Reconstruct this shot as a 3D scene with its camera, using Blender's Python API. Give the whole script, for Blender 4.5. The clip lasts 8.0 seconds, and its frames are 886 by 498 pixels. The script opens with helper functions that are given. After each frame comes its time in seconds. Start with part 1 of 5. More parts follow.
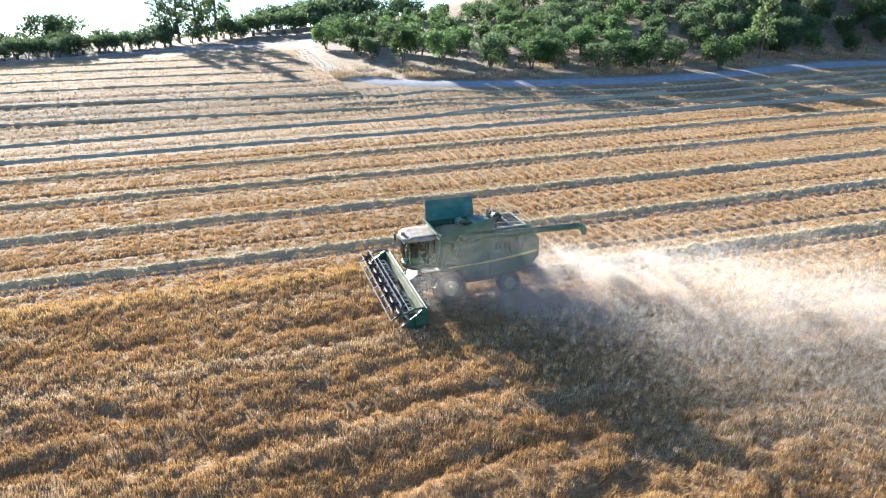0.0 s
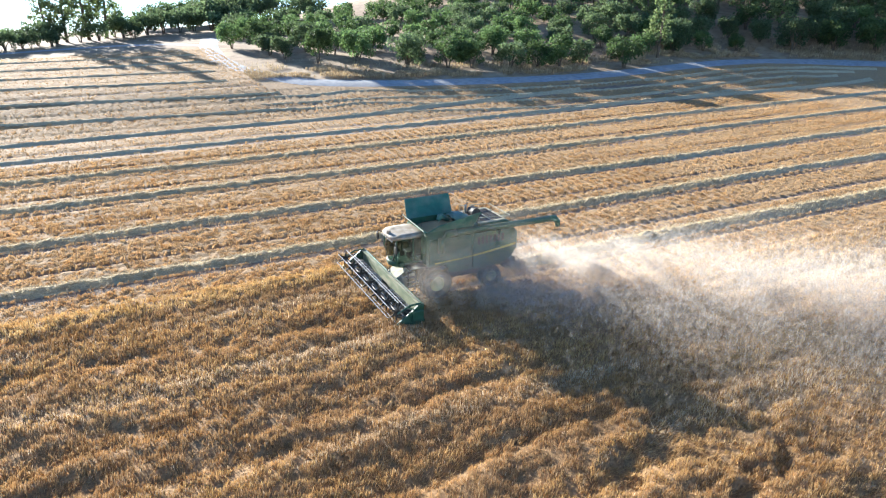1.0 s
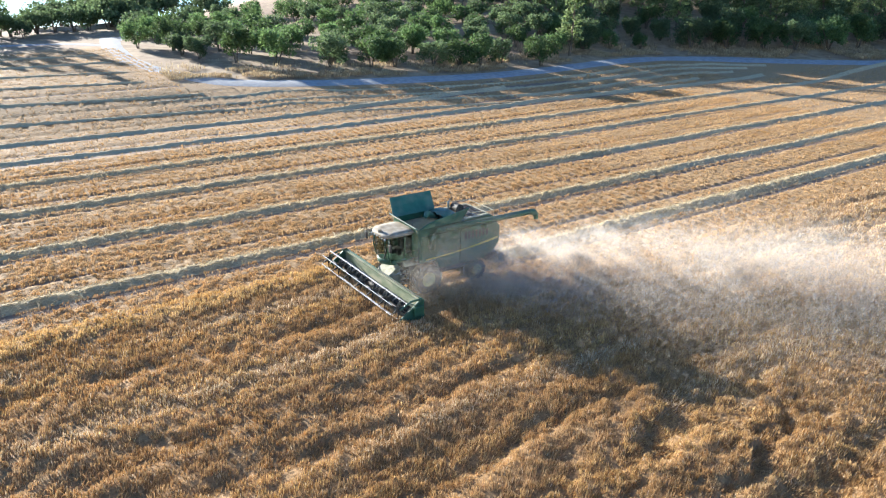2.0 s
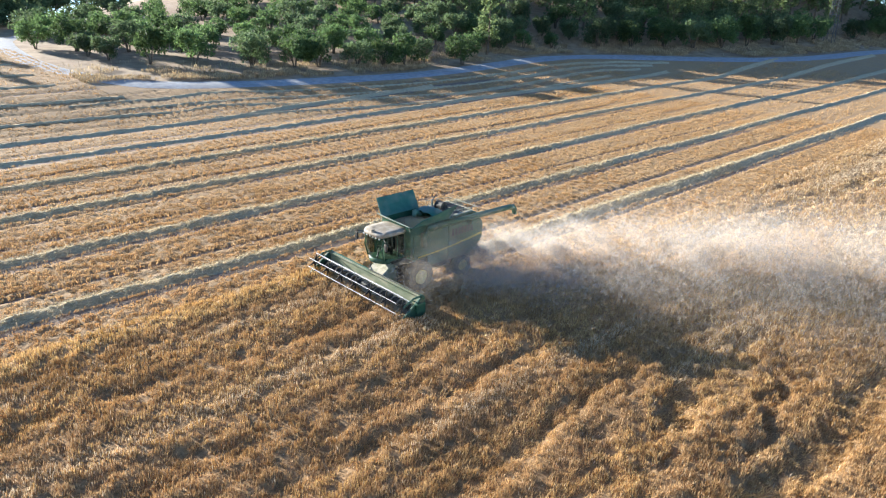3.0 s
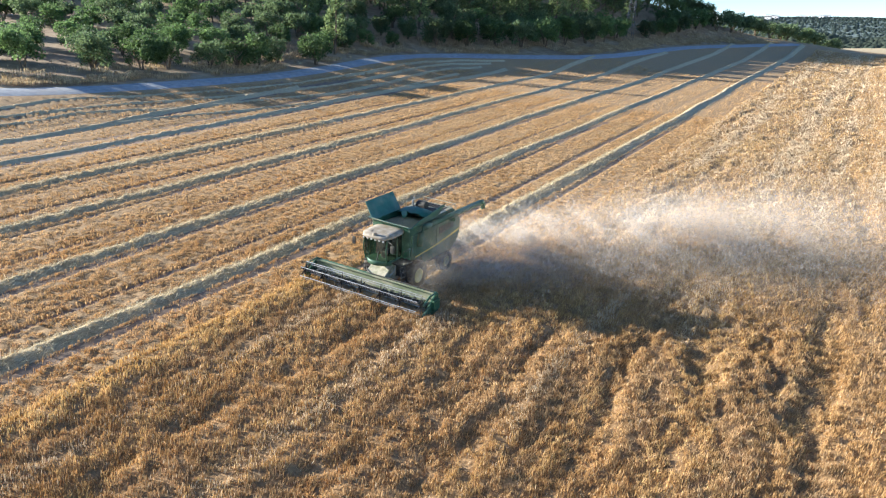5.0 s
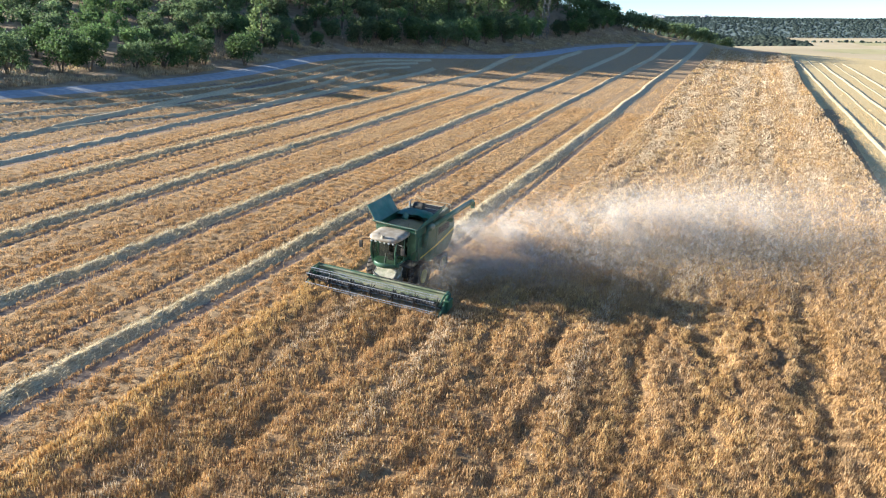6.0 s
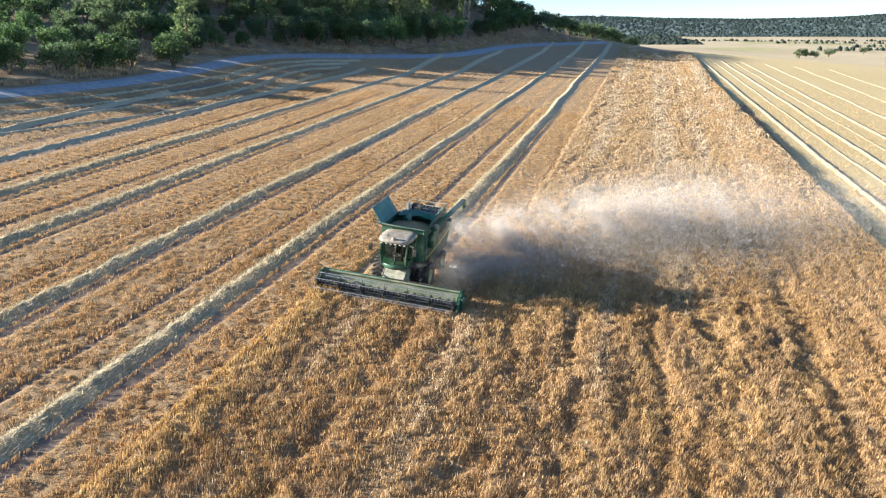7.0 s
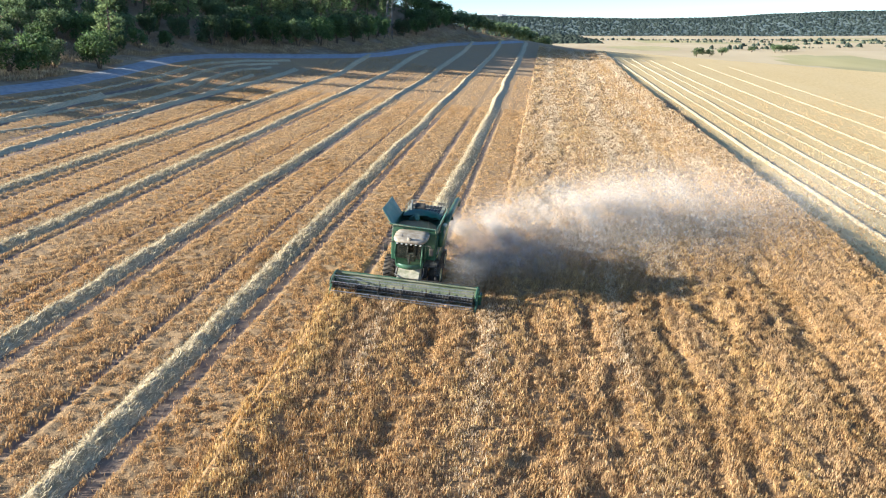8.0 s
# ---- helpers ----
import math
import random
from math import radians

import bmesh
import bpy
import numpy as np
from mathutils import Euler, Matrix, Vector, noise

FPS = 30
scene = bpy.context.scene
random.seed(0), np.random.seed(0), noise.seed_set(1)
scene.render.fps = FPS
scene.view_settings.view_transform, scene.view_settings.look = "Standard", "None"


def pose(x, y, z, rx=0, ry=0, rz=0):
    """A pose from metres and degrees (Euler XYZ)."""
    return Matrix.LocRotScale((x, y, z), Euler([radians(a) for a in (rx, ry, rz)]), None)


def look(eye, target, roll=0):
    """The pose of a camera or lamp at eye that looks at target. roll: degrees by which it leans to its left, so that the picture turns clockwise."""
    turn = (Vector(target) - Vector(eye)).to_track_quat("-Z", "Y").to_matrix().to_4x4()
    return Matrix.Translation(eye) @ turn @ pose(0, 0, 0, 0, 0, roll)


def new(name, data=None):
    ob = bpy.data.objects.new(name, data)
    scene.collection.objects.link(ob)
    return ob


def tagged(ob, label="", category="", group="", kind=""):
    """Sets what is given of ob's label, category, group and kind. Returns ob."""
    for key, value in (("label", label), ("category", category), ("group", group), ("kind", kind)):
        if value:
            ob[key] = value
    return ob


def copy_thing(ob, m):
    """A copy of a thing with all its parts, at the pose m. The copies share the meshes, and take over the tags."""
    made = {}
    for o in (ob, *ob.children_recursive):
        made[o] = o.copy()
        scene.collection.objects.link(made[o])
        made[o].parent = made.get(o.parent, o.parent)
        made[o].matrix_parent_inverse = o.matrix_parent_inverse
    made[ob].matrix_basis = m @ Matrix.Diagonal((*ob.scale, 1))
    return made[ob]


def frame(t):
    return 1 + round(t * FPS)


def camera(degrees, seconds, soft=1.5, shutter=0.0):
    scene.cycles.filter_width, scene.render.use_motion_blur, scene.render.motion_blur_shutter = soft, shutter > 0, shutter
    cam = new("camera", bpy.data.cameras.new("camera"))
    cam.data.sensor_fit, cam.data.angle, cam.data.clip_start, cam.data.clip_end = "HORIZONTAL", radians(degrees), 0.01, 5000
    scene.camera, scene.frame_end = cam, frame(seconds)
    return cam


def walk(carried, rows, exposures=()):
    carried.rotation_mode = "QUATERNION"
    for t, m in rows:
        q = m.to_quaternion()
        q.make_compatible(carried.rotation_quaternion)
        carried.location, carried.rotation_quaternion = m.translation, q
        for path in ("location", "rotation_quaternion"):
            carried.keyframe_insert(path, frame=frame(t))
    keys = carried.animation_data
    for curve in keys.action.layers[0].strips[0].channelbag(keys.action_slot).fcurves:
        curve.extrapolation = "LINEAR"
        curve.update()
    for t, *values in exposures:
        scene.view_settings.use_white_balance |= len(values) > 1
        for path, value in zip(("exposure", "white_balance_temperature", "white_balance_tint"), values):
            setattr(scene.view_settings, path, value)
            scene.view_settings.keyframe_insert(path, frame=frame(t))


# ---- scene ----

# The machine creeps forward at SPEED in the film; the place is laid out round it, so the camera's way is told relative to it.
cam = camera(64.1, 8.0, soft=1.2)
METRES, EYE, TURN, SPEED, MID = 54.93, 18.4, -16.9, 1.208, 3.3
ROWS = [
    (0.0, 0.0, 0.0, 0.0, -0.3, -21.31, 0.77),
    (0.5, -0.0605, -0.0096, 0.0022, -4.78, -21.4, 0.3),
    (1.0, -0.121, -0.0157, 0.0043, -9.16, -21.45, -0.07),
    (1.5, -0.182, -0.0178, 0.006, -13.43, -21.49, -0.42),
    (3.0, -0.3648, -0.0005, 0.0101, -25.93, -21.46, -1.36),
    (3.5, -0.4257, 0.0138, 0.0118, -30.25, -21.39, -1.73),
    (4.0, -0.4858, 0.0327, 0.0124, -34.21, -21.3, -2.06),
    (4.5, -0.5445, 0.0563, 0.0128, -38.15, -21.2, -2.37),
    (6.0, -0.7092, 0.1526, 0.0133, -49.91, -20.79, -3.2),
    (6.5, -0.7602, 0.1918, 0.0127, -53.83, -20.61, -3.47),
    (7.0, -0.8057, 0.2315, 0.0114, -57.49, -20.42, -3.71),
    (7.5, -0.8515, 0.2767, 0.0093, -61.28, -20.21, -3.96),
    (8.0, -0.8947, 0.3239, 0.007, -65.05, -19.98, -4.2),
]
walk(cam, [(t, pose(SPEED * (t - MID), 0, EYE, 0, 0, TURN) @ pose(METRES * x, METRES * y, METRES * z, 90 + pitch, roll, yaw))
           for t, x, y, z, yaw, pitch, roll in ROWS],
     exposures=[(0.0, 2.02, 5900, 9), (3.0, 1.88, 6000, 9), (8.0, 1.74, 6030, 9)])

# ---- light ----
SUN_ELEV, SUN_SIDE = 14.0, 12.0     # degrees above the field, and towards -x from +y
world = bpy.data.worlds.new("world")
scene.world = world
world.use_nodes = True
wn, wl = world.node_tree.nodes, world.node_tree.links
sky = wn.new("ShaderNodeTexSky")
sky.sky_type, sky.sun_disc = "NISHITA", False
sky.sun_elevation, sky.sun_rotation = radians(SUN_ELEV + 5), radians(-SUN_SIDE)
sky.altitude = 1200
sky.air_density, sky.dust_density, sky.ozone_density = 0.82, 0.04, 3.6
tc, mp = wn.new("ShaderNodeTexCoord"), wn.new("ShaderNodeMapping")
mp.inputs["Rotation"].default_value = (radians(4.6), radians(-2.2), 0)   # the field slopes against the true horizon
wl.new(tc.outputs["Generated"], mp.inputs["Vector"])
wl.new(mp.outputs["Vector"], sky.inputs["Vector"])
wl.new(sky.outputs["Color"], wn["Background"].inputs["Color"])
wn["Background"].inputs["Strength"].default_value = 0.075

sun = new("sun", bpy.data.lights.new("sun", "SUN"))
sun.data.energy, sun.data.angle, sun.data.color = 5.0, radians(0.6), (1.0, 0.92, 0.80)
sd = Vector((-math.sin(radians(SUN_SIDE)) * math.cos(radians(SUN_ELEV)), math.cos(radians(SUN_SIDE)) * math.cos(radians(SUN_ELEV)), math.sin(radians(SUN_ELEV))))
sun.matrix_world = look(sd * 300 + Vector((0, 40, 0)), (0, 40, 0))


# ---- materials ----
def mat(name, c1, c2, scale=1.0, rough=0.8, metal=0.0, bump=0.0, bump_scale=20.0, stretch=(1, 1, 1), island=0.0, through_light=0.0,
        c3=None, big=0.0, big_scale=0.1, objrand=0.0, coat=0.0, deep=0.05):
    m = bpy.data.materials.new(name)
    m.use_nodes = True
    n, l = m.node_tree.nodes, m.node_tree.links
    b = n["Principled BSDF"]
    b.inputs["Roughness"].default_value, b.inputs["Metallic"].default_value = rough, metal
    b.inputs["Coat Weight"].default_value = coat
    b.inputs["Specular IOR Level"].default_value = 0.3
    co, mapp = n.new("ShaderNodeTexCoord"), n.new("ShaderNodeMapping")
    mapp.inputs["Scale"].default_value = stretch
    l.new(co.outputs["Object"], mapp.inputs["Vector"])
    tex = n.new("ShaderNodeTexNoise")
    tex.inputs["Scale"].default_value, tex.inputs["Detail"].default_value = scale, 6
    l.new(mapp.outputs["Vector"], tex.inputs["Vector"])
    ramp = n.new("ShaderNodeValToRGB")
    ramp.color_ramp.elements[0].position, ramp.color_ramp.elements[1].position = 0.32, 0.68
    ramp.color_ramp.elements[0].color, ramp.color_ramp.elements[1].color = (*c1, 1), (*c2, 1)
    l.new(tex.outputs["Fac"], ramp.inputs["Fac"])
    colour = ramp.outputs["Color"]
    if c3 is not None:
        t2 = n.new("ShaderNodeTexNoise")
        t2.inputs["Scale"].default_value, t2.inputs["Detail"].default_value = big_scale, 4
        l.new(mapp.outputs["Vector"], t2.inputs["Vector"])
        r2 = n.new("ShaderNodeValToRGB")
        r2.color_ramp.elements[0].position, r2.color_ramp.elements[1].position = 0.42, 0.66
        l.new(t2.outputs["Fac"], r2.inputs["Fac"])
        mul = n.new("ShaderNodeMath")
        mul.operation = "MULTIPLY"
        mul.inputs[1].default_value = big
        l.new(r2.outputs["Color"], mul.inputs[0])
        mix = n.new("ShaderNodeMixRGB")
        mix.inputs["Color2"].default_value = (*c3, 1)
        l.new(mul.outputs[0], mix.inputs["Fac"])
        l.new(colour, mix.inputs["Color1"])
        colour = mix.outputs["Color"]
    for amount, node, socket in ((island, "ShaderNodeNewGeometry", "Random Per Island"), (objrand, "ShaderNodeObjectInfo", "Random")):
        if amount:
            gi = n.new(node)
            rng = n.new("ShaderNodeMapRange")
            rng.inputs["To Min"].default_value, rng.inputs["To Max"].default_value = 1 - amount, 1 + amount
            l.new(gi.outputs[socket], rng.inputs["Value"])
            hsv = n.new("ShaderNodeHueSaturation")
            l.new(rng.outputs["Result"], hsv.inputs["Value"])
            l.new(colour, hsv.inputs["Color"])
            colour = hsv.outputs["Color"]
    l.new(colour, b.inputs["Base Color"])
    if bump:
        t3, bp = n.new("ShaderNodeTexNoise"), n.new("ShaderNodeBump")
        t3.inputs["Scale"].default_value, t3.inputs["Detail"].default_value = bump_scale, 5
        l.new(mapp.outputs["Vector"], t3.inputs["Vector"])
        bp.inputs["Strength"].default_value, bp.inputs["Distance"].default_value = bump, deep
        l.new(t3.outputs["Fac"], bp.inputs["Height"])
        l.new(bp.outputs["Normal"], b.inputs["Normal"])
    if through_light:
        tr, mx = n.new("ShaderNodeBsdfTranslucent"), n.new("ShaderNodeMixShader")
        l.new(colour, tr.inputs["Color"])
        mx.inputs["Fac"].default_value = through_light
        l.new(b.outputs[0], mx.inputs[1])
        l.new(tr.outputs[0], mx.inputs[2])
        l.new(mx.outputs[0], n["Material Output"].inputs["Surface"])
    return m


STUBBLE = mat("stubble_soil", (0.30, 0.19, 0.092), (0.46, 0.305, 0.15), 5, 0.95, bump=1.0, bump_scale=4.5, deep=0.09, stretch=(0.8, 1, 1), c3=(0.32, 0.22, 0.13), big=0.5, big_scale=0.6)
TRACK_SOIL = mat("bare_trodden_soil", (0.15, 0.105, 0.078), (0.27, 0.19, 0.13), 3, 0.95, bump=0.8, bump_scale=9, deep=0.04, stretch=(0.5, 1, 1), c3=(0.34, 0.245, 0.15), big=0.5, big_scale=1.4)
# stubble litter with the shade between stalks put into its darker brown
STUBBLE_MAT = mat("matted_stubble_shade", (0.25, 0.155, 0.07), (0.41, 0.265, 0.125), 9, 0.95, bump=1.0, bump_scale=16, deep=0.05, c3=(0.37, 0.255, 0.135), big=0.4, big_scale=0.5)
PALE_STUBBLE = mat("pale_stubble", (0.50, 0.355, 0.15), (0.64, 0.48, 0.225), 1.6, 0.95, bump=1.0, bump_scale=2.5, deep=0.06, stretch=(0.25, 1, 1), c3=(0.60, 0.455, 0.22), big=0.6, big_scale=0.08)
DRY_GRASS = mat("dry_grass", (0.24, 0.17, 0.10), (0.42, 0.31, 0.19), 0.5, 0.95, bump=0.8, bump_scale=4, c3=(0.20, 0.12, 0.07), big=0.6, big_scale=0.08)
VALLEY = mat("pale_valley_fields", (0.41, 0.325, 0.185), (0.49, 0.395, 0.24), 0.02, 0.95, c3=(0.36, 0.275, 0.15), big=0.7, big_scale=0.006, stretch=(0.35, 1.5, 1))
GREEN_FIELD = mat("yellow_green_fallow", (0.33, 0.285, 0.12), (0.42, 0.355, 0.17), 0.03, 0.95, c3=(0.24, 0.235, 0.11), big=0.6, big_scale=0.012, stretch=(0.4, 1.5, 1))
ROAD = mat("pale_grey_gravel", (0.255, 0.265, 0.275), (0.38, 0.39, 0.395), 1.2, 0.9, bump=0.4, bump_scale=8, c3=(0.33, 0.315, 0.285), big=0.5, big_scale=0.3)
CROP = mat("ripe_crop", (0.375, 0.225, 0.088), (0.54, 0.345, 0.15), 0.6, 0.9, island=0.32, through_light=0.22, c3=(0.42, 0.295, 0.17), big=0.5, big_scale=0.4, stretch=(0.25, 1, 1))
CROP_PALE = mat("bleached_lit_crop", (0.50, 0.38, 0.235), (0.66, 0.53, 0.35), 0.8, 0.9, island=0.3, through_light=0.25)
CROP_GOLD = mat("golden_crop", (0.52, 0.335, 0.125), (0.64, 0.45, 0.20), 0.6, 0.9, island=0.28, through_light=0.28)
# stems under the ears; the darker brown holds the shade among them
CROP_BED = mat("shaded_crop_understory", (0.22, 0.13, 0.058), (0.40, 0.25, 0.115), 6, 0.95, bump=1.0, bump_scale=7, deep=0.07)
STALK = mat("stubble_stalks", (0.42, 0.25, 0.10), (0.60, 0.385, 0.175), 0.5, 0.85, island=0.34, through_light=0.3, stretch=(0.3, 1, 1), c3=(0.53, 0.375, 0.20), big=0.5, big_scale=0.25)
STRAW = mat("pale_straw", (0.35, 0.28, 0.165), (0.60, 0.495, 0.31), 9, 0.95, bump=1.0, bump_scale=12, deep=0.08, stretch=(0.4, 1, 1))
STRAW_BITS = mat("straw_strands", (0.46, 0.375, 0.22), (0.74, 0.63, 0.42), 3, 0.85, island=0.45, through_light=0.35)
LEAF = mat("olive_leaves", (0.075, 0.115, 0.052), (0.145, 0.195, 0.088), 0.6, 0.7, island=0.35, through_light=0.5, objrand=0.3)
LEAF_B = mat("carob_leaves", (0.065, 0.115, 0.042), (0.14, 0.21, 0.072), 0.6, 0.65, island=0.35, through_light=0.5, objrand=0.35)
NEEDLE = mat("pine_needles", (0.105, 0.15, 0.06), (0.20, 0.25, 0.10), 0.8, 0.7, island=0.4, through_light=0.5, objrand=0.35)
BARK = mat("bark", (0.10, 0.075, 0.05), (0.19, 0.15, 0.11), 4, 0.95, bump=0.6, bump_scale=10)
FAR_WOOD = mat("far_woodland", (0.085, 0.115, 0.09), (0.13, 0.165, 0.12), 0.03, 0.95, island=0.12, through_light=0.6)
# distance haze is mixed into these two base colours, paler and bluer
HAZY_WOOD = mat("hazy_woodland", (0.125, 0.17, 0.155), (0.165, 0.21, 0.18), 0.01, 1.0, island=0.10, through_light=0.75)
HAZY_HILL = mat("hazy_hillside", (0.115, 0.155, 0.145), (0.145, 0.185, 0.17), 0.01, 1.0)
GREEN = mat("green_paint", (0.026, 0.085, 0.045), (0.038, 0.118, 0.064), 1.2, 0.45, coat=0.15, c3=(0.15, 0.165, 0.115), big=0.42, big_scale=0.6)
TEAL = mat("tank_panel_paint", (0.03, 0.115, 0.08), (0.055, 0.175, 0.125), 1.5, 0.45, c3=(0.21, 0.24, 0.18), big=0.5, big_scale=1.2)
YELLOW = mat("yellow_paint", (0.62, 0.47, 0.06), (0.74, 0.58, 0.10), 3, 0.55, c3=(0.42, 0.36, 0.20), big=0.6, big_scale=3)
RIM = mat("dusty_yellow_rim", (0.50, 0.42, 0.15), (0.62, 0.54, 0.24), 4, 0.65, c3=(0.40, 0.35, 0.24), big=0.6, big_scale=3)
HEADER_GREEN = mat("dusty_header_paint", (0.13, 0.17, 0.095), (0.25, 0.27, 0.175), 3, 0.75, c3=(0.42, 0.38, 0.27), big=0.55, big_scale=1.5, stretch=(1, 0.4, 1))
BLACK = mat("black_metal", (0.015, 0.015, 0.015), (0.04, 0.04, 0.038), 6, 0.6, c3=(0.2, 0.17, 0.12), big=0.3, big_scale=4)
RUBBER = mat("tyre_rubber", (0.018, 0.018, 0.018), (0.045, 0.042, 0.038), 4, 0.85, c3=(0.18, 0.14, 0.09), big=0.4, big_scale=3)
ROOF = mat("dusty_cab_roof", (0.29, 0.25, 0.19), (0.42, 0.37, 0.29), 3, 0.7, c3=(0.24, 0.19, 0.12), big=0.7, big_scale=2.5)
DUSTY = mat("dust_covered_metal", (0.36, 0.33, 0.24), (0.55, 0.50, 0.37), 4, 0.8, c3=(0.12, 0.16, 0.08), big=0.6, big_scale=3)
STEEL = mat("worn_steel", (0.30, 0.30, 0.29), (0.5, 0.5, 0.48), 5, 0.4, metal=0.7)
GRAIN = mat("grain", (0.34, 0.22, 0.11), (0.48, 0.33, 0.17), 25, 0.95, bump=0.6, bump_scale=40)
LAMP = mat("lamp_lens", (0.45, 0.45, 0.42), (0.6, 0.6, 0.57), 8, 0.3)
WHITE = mat("white_wall", (0.72, 0.70, 0.66), (0.8, 0.78, 0.74), 0.5, 0.8)
DUST = mat("airborne_dust", (0.74, 0.675, 0.59), (0.80, 0.735, 0.65), 0.2, 1.0, through_light=0.55)
_n, _l = DUST.node_tree.nodes, DUST.node_tree.links
_thin, _mix = _n.new("ShaderNodeBsdfTransparent"), _n.new("ShaderNodeMixShader")
_mix.inputs["Fac"].default_value = 0.02
_l.new(_thin.outputs[0], _mix.inputs[1])
_l.new(_n["Material Output"].inputs["Surface"].links[0].from_socket, _mix.inputs[2])
_l.new(_mix.outputs[0], _n["Material Output"].inputs["Surface"])
scene.cycles.transparent_max_bounces = 100
GLASS = bpy.data.materials.new("cab_glass")
GLASS.use_nodes = True
_g = GLASS.node_tree.nodes["Principled BSDF"]
_g.inputs["Base Color"].default_value, _g.inputs["Roughness"].default_value, _g.inputs["Transmission Weight"].default_value, _g.inputs["IOR"].default_value = (0.22, 0.27, 0.25, 1), 0.06, 1.0, 1.25


# ---- mesh helpers ----
def finish(name, bm, material, parent=None, label="", smooth=False):
    me = bpy.data.meshes.new(name)
    bmesh.ops.recalc_face_normals(bm, faces=bm.faces[:])
    bm.to_mesh(me)
    bm.free()
    me.materials.append(material)
    if smooth:
        for p in me.polygons:
            p.use_smooth = True
    ob = new(name, me)
    if parent is not None:
        ob.parent = parent
    return tagged(ob, label)


def part(name, bm, material, parent, label="", smooth=False):
    return finish(name, bm, material, parent, label, smooth)


def from_np(name, verts, tris, material, smooth=False):
    me = bpy.data.meshes.new(name)
    verts, tris = np.asarray(verts, dtype=np.float32), np.asarray(tris, dtype=np.int32)
    k = tris.shape[1]
    me.vertices.add(len(verts))
    me.vertices.foreach_set("co", verts.ravel())
    me.loops.add(tris.size)
    me.loops.foreach_set("vertex_index", tris.ravel())
    me.polygons.add(len(tris))
    me.polygons.foreach_set("loop_start", np.arange(0, tris.size, k, dtype=np.int32))
    me.materials.append(material)
    me.update(calc_edges=True)
    me.polygons.foreach_set("use_smooth", np.full(len(tris), smooth))
    return new(name, me)


def box(bm, x0, x1, y0, y1, z0, z1, bevel=0.0):
    m = Matrix.LocRotScale(((x0 + x1) / 2, (y0 + y1) / 2, (z0 + z1) / 2), None, (x1 - x0, y1 - y0, z1 - z0))
    vs = bmesh.ops.create_cube(bm, size=1, matrix=m)["verts"]
    if bevel:
        es = list({e for v in vs for e in v.link_edges})
        bmesh.ops.bevel(bm, geom=es, offset=bevel, segments=2, affect="EDGES", profile=0.5)


def prism(bm, pts, y0, y1, inset=0.0, bevel=0.0):
    """A side profile of (x, z) points drawn out from y0 to y1."""
    a = [bm.verts.new((x, y0, z)) for x, z in pts]
    b = [bm.verts.new((x, y1, z)) for x, z in pts]
    bm.faces.new(a)
    bm.faces.new(b[::-1])
    for i in range(len(pts)):
        j = (i + 1) % len(pts)
        bm.faces.new((a[j], a[i], b[i], b[j]))
    if bevel:
        bmesh.ops.recalc_face_normals(bm, faces=bm.faces[:])
        bmesh.ops.bevel(bm, geom=list({e for v in a + b for e in v.link_edges}), offset=bevel, segments=2, affect="EDGES", profile=0.5)


def slab(bm, quad, thick):
    """A flat panel of four corners with a thickness."""
    q = [Vector(p) for p in quad]
    nrm = (q[1] - q[0]).cross(q[3] - q[0]).normalized() * thick
    a = [bm.verts.new(p) for p in q]
    b = [bm.verts.new(p + nrm) for p in q]
    bm.faces.new(a)
    bm.faces.new(b[::-1])
    for i in range(4):
        j = (i + 1) % 4
        bm.faces.new((a[j], a[i], b[i], b[j]))


def tube(bm, path, radii, n=10, caps=True):
    path = [Vector(p) for p in path]
    rings = []
    for i, p in enumerate(path):
        d = (path[min(i + 1, len(path) - 1)] - path[max(i - 1, 0)]).normalized()
        u = d.orthogonal().normalized() if abs(d.z) > 0.95 else d.cross(Vector((0, 0, 1))).normalized()
        w = d.cross(u)
        r = radii[i] if isinstance(radii, (list, tuple)) else radii
        rings.append([bm.verts.new(p + u * r * math.cos(2 * math.pi * k / n) + w * r * math.sin(2 * math.pi * k / n)) for k in range(n)])
    for a, b in zip(rings, rings[1:]):
        for k in range(n):
            bm.faces.new((a[k], a[(k + 1) % n], b[(k + 1) % n], b[k]))
    if caps:
        bm.faces.new(rings[0][::-1])
        bm.faces.new(rings[-1])


def lathe(bm, profile, c, n=36):
    """Profile of (radius, y) points turned round the axis through c along y."""
    rings = [[bm.verts.new((c[0] + r * math.cos(2 * math.pi * k / n), c[1] + y, c[2] + r * math.sin(2 * math.pi * k / n))) for k in range(n)] for r, y in profile]
    for a, b in zip(rings, rings[1:]):
        for k in range(n):
            bm.faces.new((a[k], a[(k + 1) % n], b[(k + 1) % n], b[k]))
    for ring in (rings[0], rings[-1]):
        if len(set(v.co[:] for v in ring)) == n:
            bm.faces.new(ring)


def value_noise(x, y, seed=0):
    xi, yi = np.floor(x).astype(np.int64), np.floor(y).astype(np.int64)
    fx, fy = x - xi, y - yi
    fx, fy = fx * fx * (3 - 2 * fx), fy * fy * (3 - 2 * fy)

    def h(a, b):
        v = np.sin(a * 127.1 + b * 311.7 + seed * 74.7) * 43758.5453
        return v - np.floor(v)
    return (h(xi, yi) * (1 - fx) + h(xi + 1, yi) * fx) * (1 - fy) + (h(xi, yi + 1) * (1 - fx) + h(xi + 1, yi + 1) * fx) * fy


def fbm(x, y, seed=0, octaves=3):
    return sum(value_noise(x * 2 ** k, y * 2 ** k, seed + k) / 2 ** k for k in range(octaves)) / sum(1 / 2 ** k for k in range(octaves))


